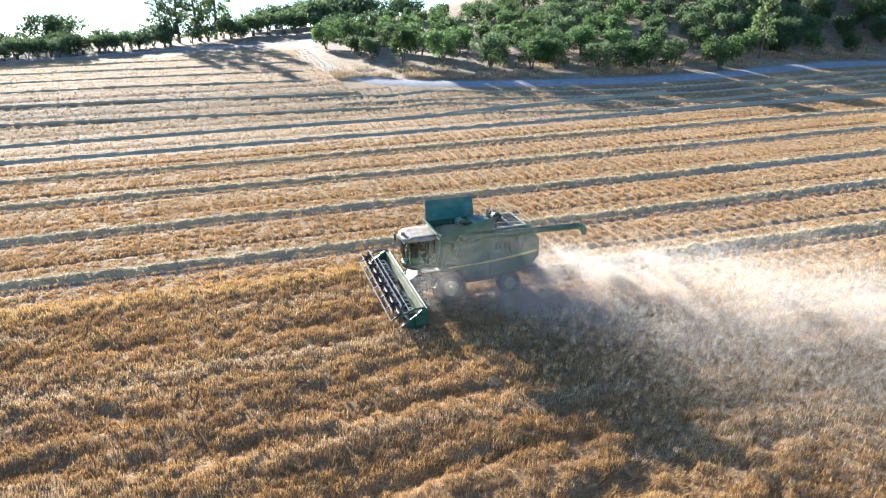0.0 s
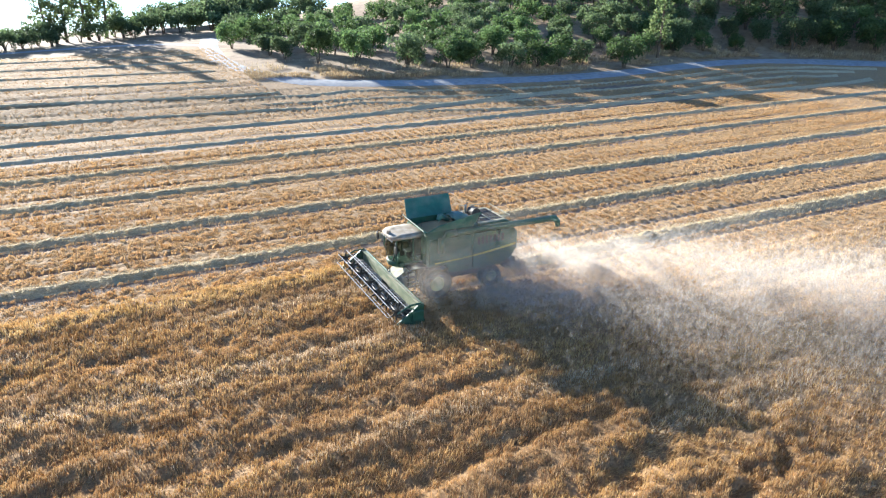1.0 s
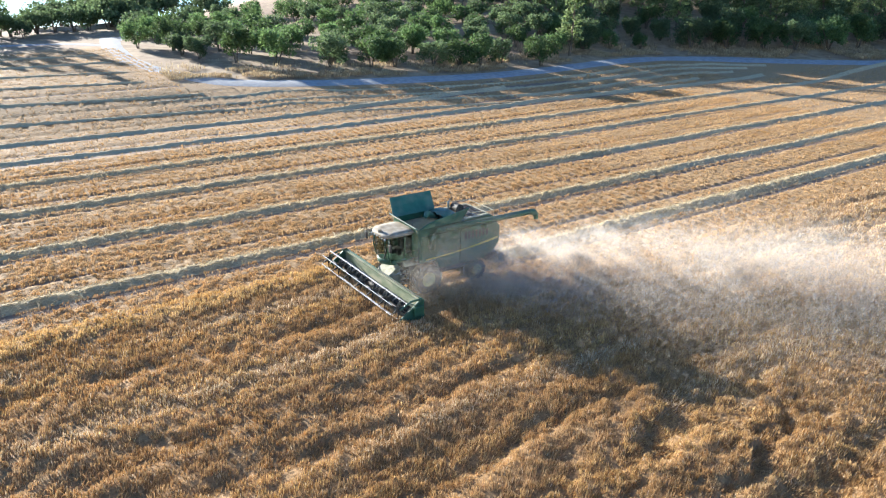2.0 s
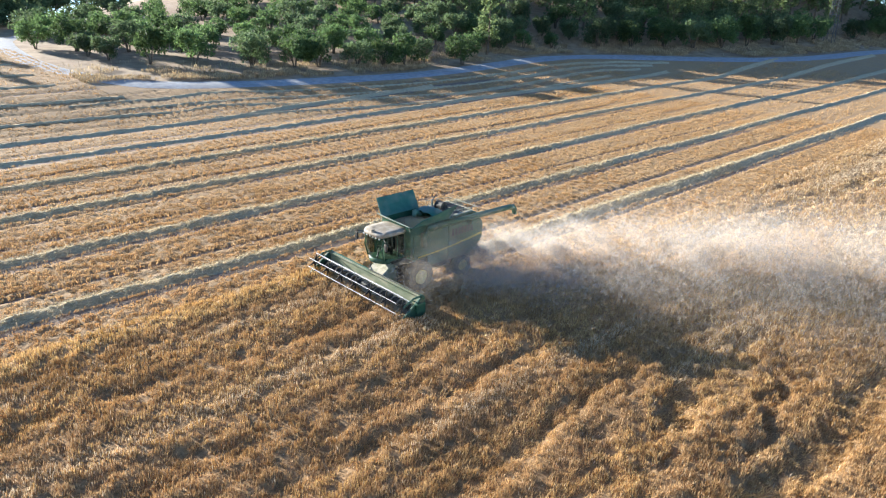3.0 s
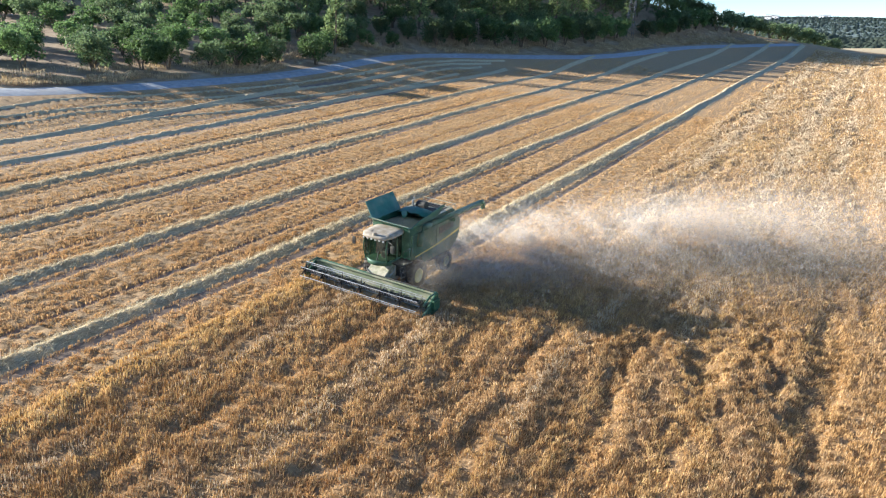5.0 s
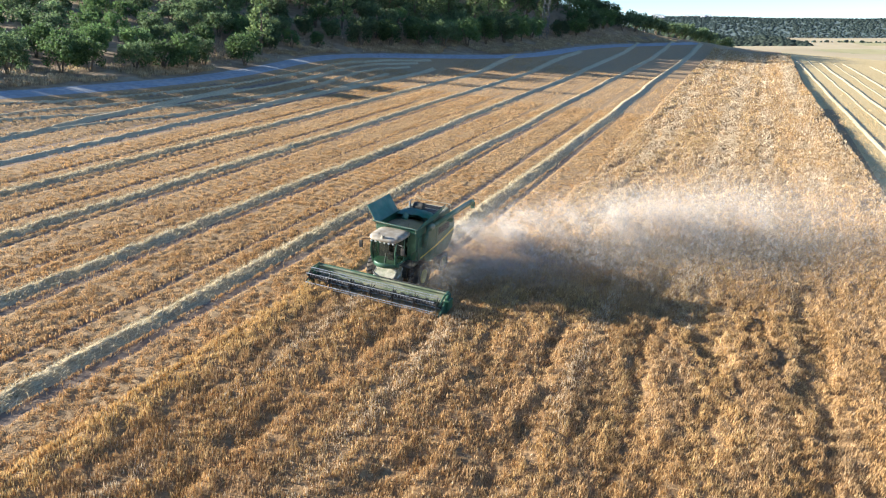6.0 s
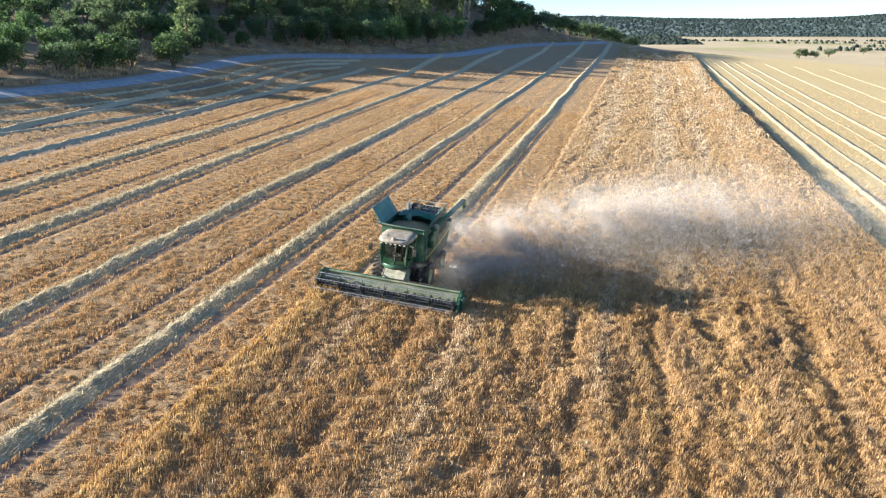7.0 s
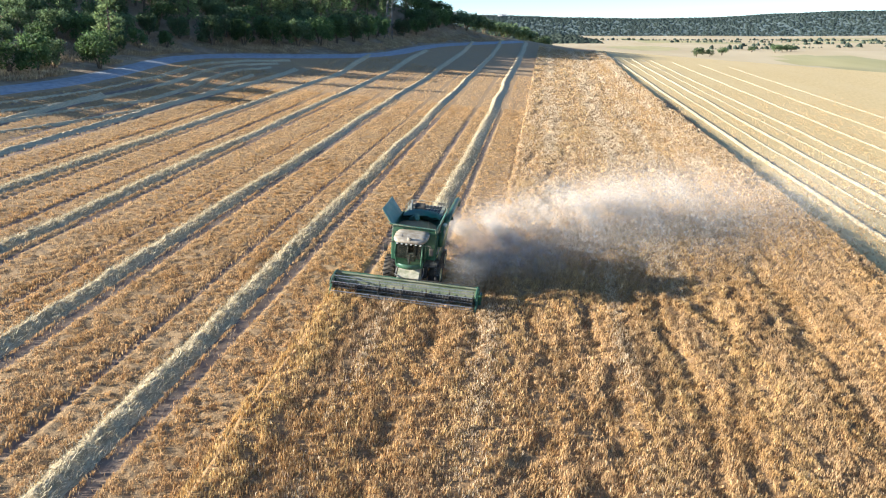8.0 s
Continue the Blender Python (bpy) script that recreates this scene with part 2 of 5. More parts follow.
# ---- terrain ----
ROAD_LINE = [(18, 186), (15, 168), (13, 146), (14.5, 130), (20, 116), (31, 108.5), (45, 104.5), (61, 101), (78, 102), (92, 104.5),
             (102, 105.5), (112, 104.5), (122, 97.5), (131, 88), (140, 80.5), (152, 74), (166, 71), (185, 69.5), (205, 66), (220, 61), (240, 52), (268, 40)]
RX, RY = [p[0] for p in ROAD_LINE[4:]], [p[1] for p in ROAD_LINE[4:]]


def ramp01(a, b, v):
    u = np.clip((v - a) / (b - a), 0, 1)
    return u * u * (3 - 2 * u)


def soft(v, k):
    return k * np.log1p(np.exp(np.clip(v / k, -40, 40)))


def lie(x, y):
    """Height of the ground."""
    x, y = np.asarray(x, float), np.asarray(y, float)
    yr = np.interp(x, RX, RY)
    z = 2.3 * ramp01(yr - 24, yr + 8, y) * (1 - ramp01(270, 330, x))
    z = z + 24 * np.exp(-((x - 165) ** 2 + (y - 212) ** 2) / 7000) * ramp01(yr, yr + 30, y)
    z = z + 14 * np.exp(-((x - 246) ** 2 + (y - 120) ** 2) / 2450) * ramp01(yr, yr + 30, y)
    # the country beyond lies level, and so at a slant to the sloping field
    w = np.maximum(ramp01(285, 350, x), np.maximum(ramp01(225, 340, y) * (1 - ramp01(30, 90, x)), ramp01(300, 400, y)))
    w = np.maximum(w, np.maximum(ramp01(70, 260, -y), ramp01(90, 400, -x)))
    return z * (1 - w) + (level(x, y) + 4 + 5 * (fbm(x * 0.006, y * 0.006, 77) - 0.5)) * w


def level(x, y):
    """A truly horizontal surface, seen in the field's own slope."""
    return -0.038 * x - 0.080 * y


def lie1(x, y):
    return float(lie(x, y))


def build_ground():
    xs = np.unique(np.concatenate([np.arange(-70, 330, 3.0), np.arange(330, 900, 15.0), np.linspace(900, 4000, 20), -70 - np.geomspace(5, 3500, 28)]))
    ys = np.unique(np.concatenate([np.arange(-60, 300, 3.0), np.arange(300, 700, 15.0), np.linspace(700, 4000, 20), -60 - np.geomspace(5, 3500, 28)]))
    gx, gy = np.meshgrid(xs, ys)
    gz = lie(gx, gy)
    n = len(xs)
    idx = np.arange(gx.size).reshape(gx.shape)
    quads = np.stack([idx[:-1, :-1], idx[:-1, 1:], idx[1:, 1:], idx[1:, :-1]], -1).reshape(-1, 4)
    ob = from_np("ground", np.stack([gx, gy, gz], -1).reshape(-1, 3), quads, STUBBLE, True)
    ob.data.materials.append(DRY_GRASS)
    ob.data.materials.append(VALLEY)
    ob.data.materials.append(PALE_STUBBLE)
    cx, cy = gx.ravel()[quads].mean(1), gy.ravel()[quads].mean(1)
    yr = np.interp(cx, RX, RY)
    slot = np.zeros(len(quads), np.int32)
    slot[(cy > yr) & (cx > 15) & (cx < 270)] = 1
    slot[(cy > 170) & (cx <= 15)] = 1
    slot[(cx > 300) | (cy > 260)] = 2
    slot[(cy < 1 + 0.028 * cx) & (cx < 300)] = 3
    ob.data.materials.append(GREEN_FIELD)
    patch = value_noise(cx * 0.006 + 0.3 * cy * 0.006, cy * 0.016, 131)
    slot[(cx > 300) & (cx < 1500) & (patch > 0.66)] = 4
    slot[(cx > 318) & (cx < 420) & (cy > -30) & (cy < 30)] = 4
    ob.data.polygons.foreach_set("material_index", slot)
    tagged(ob, "sloping harvested grain field running on to far valley fields", "field", kind="structure")


build_ground()


def ribbon(name, line, width, lift, material, step=2.0):
    pts, acc = [], []
    for (x0, y0), (x1, y1) in zip(line, line[1:]):
        k = max(1, int(math.hypot(x1 - x0, y1 - y0) / step))
        pts += [(x0 + (x1 - x0) * i / k, y0 + (y1 - y0) * i / k) for i in range(k)]
    pts.append(line[-1])
    p = np.array(pts, float)
    for _ in range(6):
        p[1:-1] = (p[:-2] + 2 * p[1:-1] + p[2:]) / 4
    d = np.gradient(p, axis=0)
    nrm = np.stack([-d[:, 1], d[:, 0]], 1) / np.linalg.norm(d, axis=1)[:, None]
    cols = np.linspace(-0.5, 0.5, 5)
    wob = width * (1 + 0.25 * (fbm(p[:, 0] * 0.2, p[:, 1] * 0.2, 5) - 0.5))
    v = p[:, None, :] + nrm[:, None, :] * (cols[None, :] * wob[:, None])[:, :, None]
    z = lie(v[..., 0], v[..., 1]) + lift - 0.10 * np.abs(cols)[None, :] * 2 * (np.abs(cols) > 0.4)[None, :]
    idx = np.arange(v.shape[0] * 5).reshape(-1, 5)
    q = np.stack([idx[:-1, :-1], idx[1:, :-1], idx[1:, 1:], idx[:-1, 1:]], -1).reshape(-1, 4)
    return from_np(name, np.concatenate([v, z[..., None]], -1).reshape(-1, 3), q, material, True)


tagged(ribbon("road", ROAD_LINE, 4.2, 0.10, ROAD), "pale gravel farm track curving along the field edge", "road", kind="structure")
tagged(ribbon("road", [(15.5, 170), (9, 180), (-3, 184), (-18, 181), (-42, 173), (-75, 164)], 3.2, 0.09, ROAD), "pale gravel track along the far headland", "road", kind="structure")
tagged(ribbon("road", [(15, 172), (20, 184), (28, 194), (42, 202)], 3.2, 0.08, ROAD), "pale gravel side track into the grove", "road", kind="structure")


# ---- standing crop, stubble and windrows ----
rng = np.random.default_rng(7)


def edge_near(x):
    """The side of the standing crop that was cut on the round before."""
    return 2.5 + 0.028 * np.clip(x, -60, 160)


def edge_far(x):
    return np.where(x < 4.3, 42.9, 33.2) + 0.35 * (fbm(x * 0.5, x * 0 + 3, 9) - 0.5)


def crop_height(x, y):
    h = 0.50 + 0.10 * (fbm(x * 0.45, y * 0.7, 11) - 0.5) + 0.08 * (fbm(x * 1.3, y * 1.6, 17, 2) - 0.5)
    # lodged and trodden streaks along the drilling direction
    streak = fbm(x * 0.10 + 0.3 * fbm(x * 0.3, y * 0.3, 2), y * 0.55, 23)
    h = h - 0.16 * ramp01(0.60, 0.72, streak)
    for y0, w, d in ((26.6, 0.9, 0.28), (22.0, 0.4, 0.20), (36.2, 0.6, 0.2), (30.3, 0.5, 0.18), (13.5, 1.0, 0.22)):
        band = np.exp(-((y - y0 - 1.4 * (fbm(x * 0.15, x * 0, 31) - 0.5)) / w) ** 2)
        h = h - d * band * ramp01(0.42, 0.60, fbm(x * 0.55, y * 0.9, 37)) * (x < 30)
    # tumbled patch with deep hollows
    lodged = np.exp(-(((x - 9) / 6) ** 2 + ((y - 16.5) / 4.5) ** 2))
    h = h + lodged * (0.6 * (fbm(x * 0.9, y * 0.9, 41) - 0.52) - 0.55 * ramp01(0.52, 0.62, fbm(x * 0.55, y * 0.8, 43)))
    h = h - 0.15 * ramp01(0.58, 0.66, fbm(x * 0.22, y * 0.5, 45)) * ramp01(20, 40, x)
    h = h + 0.50 * (1 - ramp01(2.5, 9, y - edge_near(x))) + 0.12 * ramp01(40.4, 41.6, y)
    return np.clip(h, 0.13, 1.2)


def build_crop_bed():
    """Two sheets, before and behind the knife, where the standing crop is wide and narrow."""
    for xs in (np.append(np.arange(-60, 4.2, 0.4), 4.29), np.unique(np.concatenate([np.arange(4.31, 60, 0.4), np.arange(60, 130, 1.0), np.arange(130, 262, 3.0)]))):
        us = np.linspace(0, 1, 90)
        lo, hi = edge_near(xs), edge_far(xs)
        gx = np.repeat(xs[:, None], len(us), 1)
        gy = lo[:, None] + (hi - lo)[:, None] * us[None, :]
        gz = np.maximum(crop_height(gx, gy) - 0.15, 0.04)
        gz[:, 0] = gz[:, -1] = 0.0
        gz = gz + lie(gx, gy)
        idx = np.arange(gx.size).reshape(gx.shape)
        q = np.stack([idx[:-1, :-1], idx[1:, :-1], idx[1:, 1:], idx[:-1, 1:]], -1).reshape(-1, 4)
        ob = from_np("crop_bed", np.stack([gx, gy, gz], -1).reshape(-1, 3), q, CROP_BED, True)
        tagged(ob, "stems beneath the standing grain, shade put into their colour", "crop", kind="stuff")


def blades(name, x, y, base, top, width, lean, material, belly=0.72):
    """Slender bent blades with a drooping ear, each of two faces."""
    n = len(x)
    a = rng.uniform(0, 2 * np.pi, n)
    la = rng.normal(0.4, 1.1, n) - 1.2
    dx, dy = np.cos(la) * lean * rng.uniform(0.3, 1.3, n), np.sin(la) * lean * rng.uniform(0.3, 1.3, n)
    wx, wy = np.cos(a) * width / 2, np.sin(a) * width / 2
    z0 = lie(x, y)
    h = top - base
    v = np.empty((n, 4, 3))
    v[:, 0] = np.stack([x, y, z0 + base], 1)
    v[:, 1] = np.stack([x + dx * 0.55 + wx, y + dy * 0.55 + wy, z0 + base + belly * h], 1)
    v[:, 2] = np.stack([x + dx * 0.6 - wx, y + dy * 0.6 - wy, z0 + base + (belly + 0.04) * h], 1)
    v[:, 3] = np.stack([x + dx * 1.3, y + dy * 1.3, z0 + base + h * rng.uniform(0.9, 1.08, n)], 1)
    i = np.arange(n)[:, None] * 4
    tris = np.concatenate([i + [0, 1, 2], i + [1, 3, 2]], 1).reshape(-1, 3)
    return from_np(name, v.reshape(-1, 3), tris, material)


def scatter(x0, x1, y0, y1, density):
    n = int((x1 - x0) * (y1 - y0) * density)
    return rng.uniform(x0, x1, n), rng.uniform(y0, y1, n)


def build_crop():
    build_crop_bed()
    zones = [(-24, 16, 12, 25, 440, 0.025, 1.0), (-24, 16, 25, 43.4, 290, 0.033, 1.0), (16, 40, 3, 34, 220, 0.035, 1.0), (40, 80, 3, 34, 80, 0.047, 1.0), (80, 130, 4, 34, 24, 0.08, 1.05),
             (130, 262, 4, 34, 9, 0.14, 1.15), (-24, 16, 3, 12, 340, 0.026, 1.0), (-60, -24, 3, 43.4, 45, 0.055, 1.0)]
    for x0, x1, y0, y1, den, w, hs in zones:
        x, y = scatter(x0, x1, y0, y1, den)
        tuft = fbm(x * 2.4, y * 3.0, 19, 2)
        keep = (y > edge_near(x)) & (y < edge_far(x)) & (tuft > 0.16 + 0.38 * rng.random(len(x)))
        x, y, tuft = x[keep], y[keep], tuft[keep]
        h = crop_height(x, y) + 0.30 * (tuft - 0.55)
        lean = 0.045 + 0.4 * np.clip(0.45 - h, 0, 1)
        pale = np.zeros(len(x))
        for y0, half, x_from, x_to in ((32.2, 0.7, -60, 5), (28.8, 1.2, 14, 260), (20.4, 1.5, 10, 260), (9.8, 1.2, 50, 260), (24.6, 0.5, -60, 30), (38.5, 0.5, -60, 4), (15.5, 0.7, 20, 260)):
            wander = 1.6 * (fbm(x * 0.03, x * 0 + y0, 87) - 0.5)
            pale += np.exp(-((y - y0 - wander) / half) ** 2) * ((x > x_from) & (x < x_to)) * ramp01(0.25, 0.55, fbm(x * 0.09, y * 0.4, 89))
        # pale ears: bleached streaks, plus the top-lit paleness farther off put into colour
        bleached = rng.random(len(x)) < 0.04 + 0.26 * ramp01(14, 60, x) + 0.24 * ramp01(14, 80, x) * ramp01(0.42, 0.60, fbm(x * 0.12, y * 0.55, 95)) + (0.6 + 0.35 * ramp01(14, 40, x)) * pale
        # gold ears: sunlit brightness painted along the cut edge, besides patches of riper grain
        fringe = 0.95 * ramp01(40.6, 41.4, y) + ramp01(0.50, 0.62, fbm(x * 0.11, y * 0.45, 93)) * 0.42 * ramp01(8, 20, y) + 0.12 * ramp01(6, 40, x)
        gold = ~bleached & (rng.random(len(x)) < fringe)
        for mask, material, what in ((gold, CROP_GOLD, "golden streaks of upright ripe grain, with the sunlit cut edge painted gold"), (~bleached & ~gold, CROP, "ripe golden standing grain, uneven and partly lodged"), (bleached, CROP_PALE, "bleached pale streaks of leaning grain, and farther grain painted paler as top-lit")):
            k = np.nonzero(mask)[0]
            ob = blades("standing_crop", x[k], y[k], np.maximum(h[k] - 0.22, 0.02), (h[k] + rng.uniform(-0.05, 0.14, len(k))) * hs, w * rng.uniform(0.6, 1.4, len(k)), lean[k], material, 0.55)
            tagged(ob, what, "crop", kind="stuff")


build_crop()

WINDROWS = [47.8, 56.9, 66.4, 75.6, 84.6, 93.4]


def row_phase(y):
    return (y - 48.0) / 9.2 - np.floor((y - 48.0) / 9.2)


def stray(x, wy):
    """How far a windrow wanders from its line."""
    return 0.7 * (fbm(x * 0.06, x * 0 + wy, 61) - 0.5) + 0.08 * (fbm(x * 0.9, x * 0 + wy, 63) - 0.5)


def in_track(x, y):
    """Where wheels have run between the windrows."""
    ph, wob = row_phase(y), 0.02 * (fbm(x * 0.3, y * 0.05, 57) - 0.5)
    return (np.abs(ph + wob - 0.31) < 0.044) | (np.abs(ph + wob - 0.825) < 0.038)


def rib_wave(x, y):
    """Ribs that the cutter left across the swath, 0 in a gap and 1 on a crest."""
    return 0.5 + 0.5 * np.sin(2 * np.pi * (x / 1.05 + 0.02 * y + 0.7 * fbm(x * 0.2, y * 0.2, 51)))


def stubble_relief(x, y):
    ribbed = 0.35 + 0.65 * ramp01(4, 22, x)
    h = 0.02 + 0.15 * (1 - ribbed * (1 - ramp01(0.08, 0.45, rib_wave(x, y)))) * (0.45 + 0.55 * ramp01(0.2, 0.7, value_noise(x * 3.1, y * 3.3, 55)))
    h = h * (0.75 + 0.5 * fbm(x * 0.25, y * 0.6, 58, 2))
    h = np.where(in_track(x, y), 0.012, h)
    for wy in [38.7] + WINDROWS:
        across = y - wy - stray(x, wy)
        h = np.where((across > -1.0) & (across < 0.75) & ((x > 13.6) | (wy > 40)), 0.012, h)
    return h


def build_stubble_bed():
    """The matted stubble between the windrows, shade put into its colour, with gaps down to the soil."""
    for xs, ys in ((np.arange(-36, 75, 0.15), 43.1 + 39 * np.linspace(0, 1, 150) ** 1.25), (np.arange(4.6, 75, 0.15), np.arange(33.5, 43.3, 0.22)), (np.arange(-66, 75, 0.34), np.arange(82.0, 168, 0.6))):
        gx, gy = np.meshgrid(xs, ys, indexing="ij")
        h = stubble_relief(gx, gy)
        edge = np.where(gx < 15, 166 - 0.25 * np.abs(gx - 15), np.interp(gx, RX, RY) - 3.5)
        idx = np.arange(gx.size).reshape(gx.shape)
        q = np.stack([idx[:-1, :-1], idx[1:, :-1], idx[1:, 1:], idx[:-1, 1:]], -1).reshape(-1, 4)
        q = q[(gy.ravel()[q] < edge.ravel()[q]).all(1)]
        ob = from_np("stubble_bed", np.stack([gx, gy, lie(gx, gy) + h], -1).reshape(-1, 3), q, STUBBLE_MAT, True)
        ob.data.materials.append(TRACK_SOIL)
        ob.data.polygons.foreach_set("material_index", (h.ravel()[q].mean(1) < 0.035).astype(np.int32))
        tagged(ob, "matted golden stubble darkened for shade, with bare soil in the wheel tracks", "stubble", kind="stuff")


def build_stubble():
    build_stubble_bed()
    zones = [(-32, 40, 43, 62, 240, 0.036, 1.0), (6, 40, 33, 43, 210, 0.038, 1.0), (-36, 40, 62, 82, 100, 0.05, 1.0), (40, 90, 33, 82, 75, 0.055, 1.0), (90, 150, 33, 82, 12, 0.10, 0.9),
             (-50, 110, 82, 104, 24, 0.085, 0.9), (-70, 16, 104, 165, 8, 0.13, 0.9), (-20, 60, -30, 5, 14, 0.10, 0.8), (60, 200, -50, 6, 6, 0.10, 0.9)]
    for x0, x1, y0, y1, den, w, hs in zones:
        x, y = scatter(x0, x1, y0, y1, den)
        inside = (y > edge_near(x) - 0.1) & (y < edge_far(x) + 0.1)
        track = in_track(x, y)
        rib = rib_wave(x, y) > (0.03 + 0.22 * ramp01(4, 22, x)) + 0.12 * rng.normal(size=len(x))
        yr = np.where(x < 15, 170, np.interp(x, RX, RY))
        keep = ~inside & ~(track & (rng.random(len(x)) < 0.95)) & rib & (y < yr - 4) & (rng.random(len(x)) > ramp01(90, 200, x) * (y < 20))
        for wy in [38.7] + WINDROWS:
            across = y - wy - stray(x, wy)
            keep &= ~((across > -0.85) & (across < 0.7) & ((x > 13.6) | (wy > 40)))
        tuft = fbm(x * 2.2, y * 2.8, 53, 2)
        keep &= tuft > 0.15 + 0.32 * rng.random(len(x))
        x, y, tuft = x[keep], y[keep], tuft[keep]
        h = 0.07 + 0.30 * tuft
        ob = blades("stubble", x, y, 0.0 * h, h * hs, w * rng.uniform(0.6, 1.4, len(x)), 0.06, STALK)
        tagged(ob, "short golden cut stubble in drill rows", "stubble", kind="stuff")
    # taller ragged stems along the sunny side of each wheel track
    for wy in WINDROWS[:4]:
        x = rng.uniform(-32, 75, 4600)
        x = x[np.sin(2 * np.pi * (x / 0.55 + 0.5 * fbm(x * 0.4, x * 0 + wy, 59))) > -0.35]
        y = wy + 9.2 * 0.31 + 0.42 + 0.16 * rng.normal(size=len(x)) - 9.2 * 0.02 * (fbm(x * 0.3, x * 0 + wy * 0.05, 57) - 0.5)
        ob = blades("stubble", x, y, 0.0 * x, rng.uniform(0.14, 0.34, len(x)), 0.075 * rng.uniform(0.6, 1.4, len(x)), 0.05, STALK)
        tagged(ob, "ragged stubble leaning beside a wheel track", "stubble", kind="stuff")


build_stubble()


def heap(c):
    """Height across a windrow, from its shaded foot at -1 to its sunny foot at 1."""
    return np.clip(np.where(c < 0.3, (np.maximum(c + 1.0, 0) / 1.3) ** 1.9, 1 - (np.maximum(c - 0.3, 0) / 0.7) ** 1.2), 0, 1) ** 0.85


def windrow(line, width=1.75, height=0.33, name="straw_windrow"):
    """A lumpy ridge of straw laid along a line of (x, y) points."""
    p = [line[0]]
    for a, b in zip(line, line[1:]):
        length = math.hypot(b[0] - a[0], b[1] - a[1])
        k = max(1, int(length / (0.16 if max(a[0], b[0]) <= 75 and len(line) < 8 and 30 < a[1] < 80 else 0.5)))
        p += [(a[0] + (b[0] - a[0]) * i / k, a[1] + (b[1] - a[1]) * i / k) for i in range(1, k + 1)]
    p = np.array(p, float)
    sid = line[0][1]
    p[:, 1] += stray(p[:, 0], sid)
    d = np.gradient(p, axis=0)
    nrm = np.stack([-d[:, 1], d[:, 0]], 1) / np.linalg.norm(d, axis=1)[:, None]
    cols = np.linspace(-1, 1, 11)
    wid = width * 0.5 * (0.85 + 0.3 * fbm(p[:, 0] * 1.4, p[:, 1] * 0.9, 67))
    v = p[:, None, :] + nrm[:, None, :] * (cols[None, :] * wid[:, None])[:, :, None]
    lump = fbm(v[..., 0] * 1.6, v[..., 1] * 1.6, 71)
    z = lie(v[..., 0], v[..., 1]) + heap(cols)[None, :] * height * (0.75 + 0.35 * lump + 0.85 * (fbm(v[..., 0] * 2.6, v[..., 1] * 4.5, 73, 2) - 0.5))
    idx = np.arange(v.shape[0] * 11).reshape(-1, 11)
    q = np.stack([idx[:-1, :-1], idx[1:, :-1], idx[1:, 1:], idx[:-1, 1:]], -1).reshape(-1, 4)
    ob = from_np(name, np.concatenate([v, z[..., None]], -1).reshape(-1, 3), q, STRAW, True)
    tagged(ob, "long lumpy windrow of pale straw lying on stubble", "windrow", group="windrows on the field")
    # loose strands on the ridge
    m = np.repeat(np.arange(len(p)), 34)
    m = m[(p[m, 0] < 90) & (p[m, 0] > -45) & (p[m, 1] < 80) & (p[m, 1] > 30)]
    if len(m):
        c = np.clip(rng.normal(0.2, 0.55, len(m)), -1.2, 1.2)
        xy = p[m] + nrm[m] * (c * wid[m])[:, None] + rng.normal(0, 0.1, (len(m), 2))
        zz = lie(xy[:, 0], xy[:, 1]) + heap(c) * height * (0.75 + 0.35 * fbm(xy[:, 0] * 1.6, xy[:, 1] * 1.6, 71) + 0.85 * (fbm(xy[:, 0] * 2.6, xy[:, 1] * 4.5, 73, 2) - 0.5))
        a, el, ln = rng.normal(0, 0.7, len(m)) + np.pi * rng.integers(0, 2, len(m)), np.abs(rng.normal(0.25, 0.4, len(m))), rng.uniform(0.15, 0.5, len(m))
        dv = np.stack([np.cos(a) * np.cos(el), np.sin(a) * np.cos(el), np.sin(el)], 1) * ln[:, None]
        sv = np.stack([-np.sin(a), np.cos(a), 0 * a], 1) * rng.uniform(0.012, 0.032, len(m))[:, None]
        o = np.concatenate([xy, zz[:, None]], 1)
        vv = np.stack([o - sv, o + sv, o + dv], 1).reshape(-1, 3)
        st = from_np("loose_straw", vv, np.arange(len(vv)).reshape(-1, 3), STRAW_BITS)
        st.parent = ob
        tagged(st, kind="stuff")
    return ob


for wy in WINDROWS:
    x1 = float(np.interp(wy, [48, 57, 66.4, 75.6, 84.6, 93.4], [262, 235, 185, 150, 118, 60]))
    windrow([(-60, wy), (45, wy), (x1, wy)])
windrow([(13.6, 38.7), (55, 38.7), (268, 38.7)], 2.1, 0.40)
for y0, k, w, h in ((-4.2, 0.045, 1.4, 0.26), (-8.6, 0.048, 0.8, 0.14), (-12.5, 0.05, 1.3, 0.24), (-16.8, 0.052, 0.7, 0.12), (-21.0, 0.055, 1.3, 0.22), (-30.0, 0.06, 1.1, 0.20), (-40.0, 0.06, 1.0, 0.18), (-51.0, 0.06, 1.0, 0.16)):
    windrow([(-30, y0 - 1.4), (75, y0 + k * 75), (250, y0 + k * 200)], w, h)
# the headland rounds that follow the track
for off, x0, x1 in ((-6.0, 8, 130), (-9.5, 12, 125), (-13.0, 16, 118), (-17.0, 22, 112)):
    windrow([(x, float(np.interp(x, RX, RY)) + off - (3 if x < 25 else 0)) for x in range(x0, x1, 9)], 1.3, 0.26)
for wy in (103.0, 112.0, 122.0, 133.0, 145.0, 157.0):
    windrow([(-70, wy + 2), (-20, wy), (10 if wy > 118 else 16, wy - 3)], 1.5, 0.36)


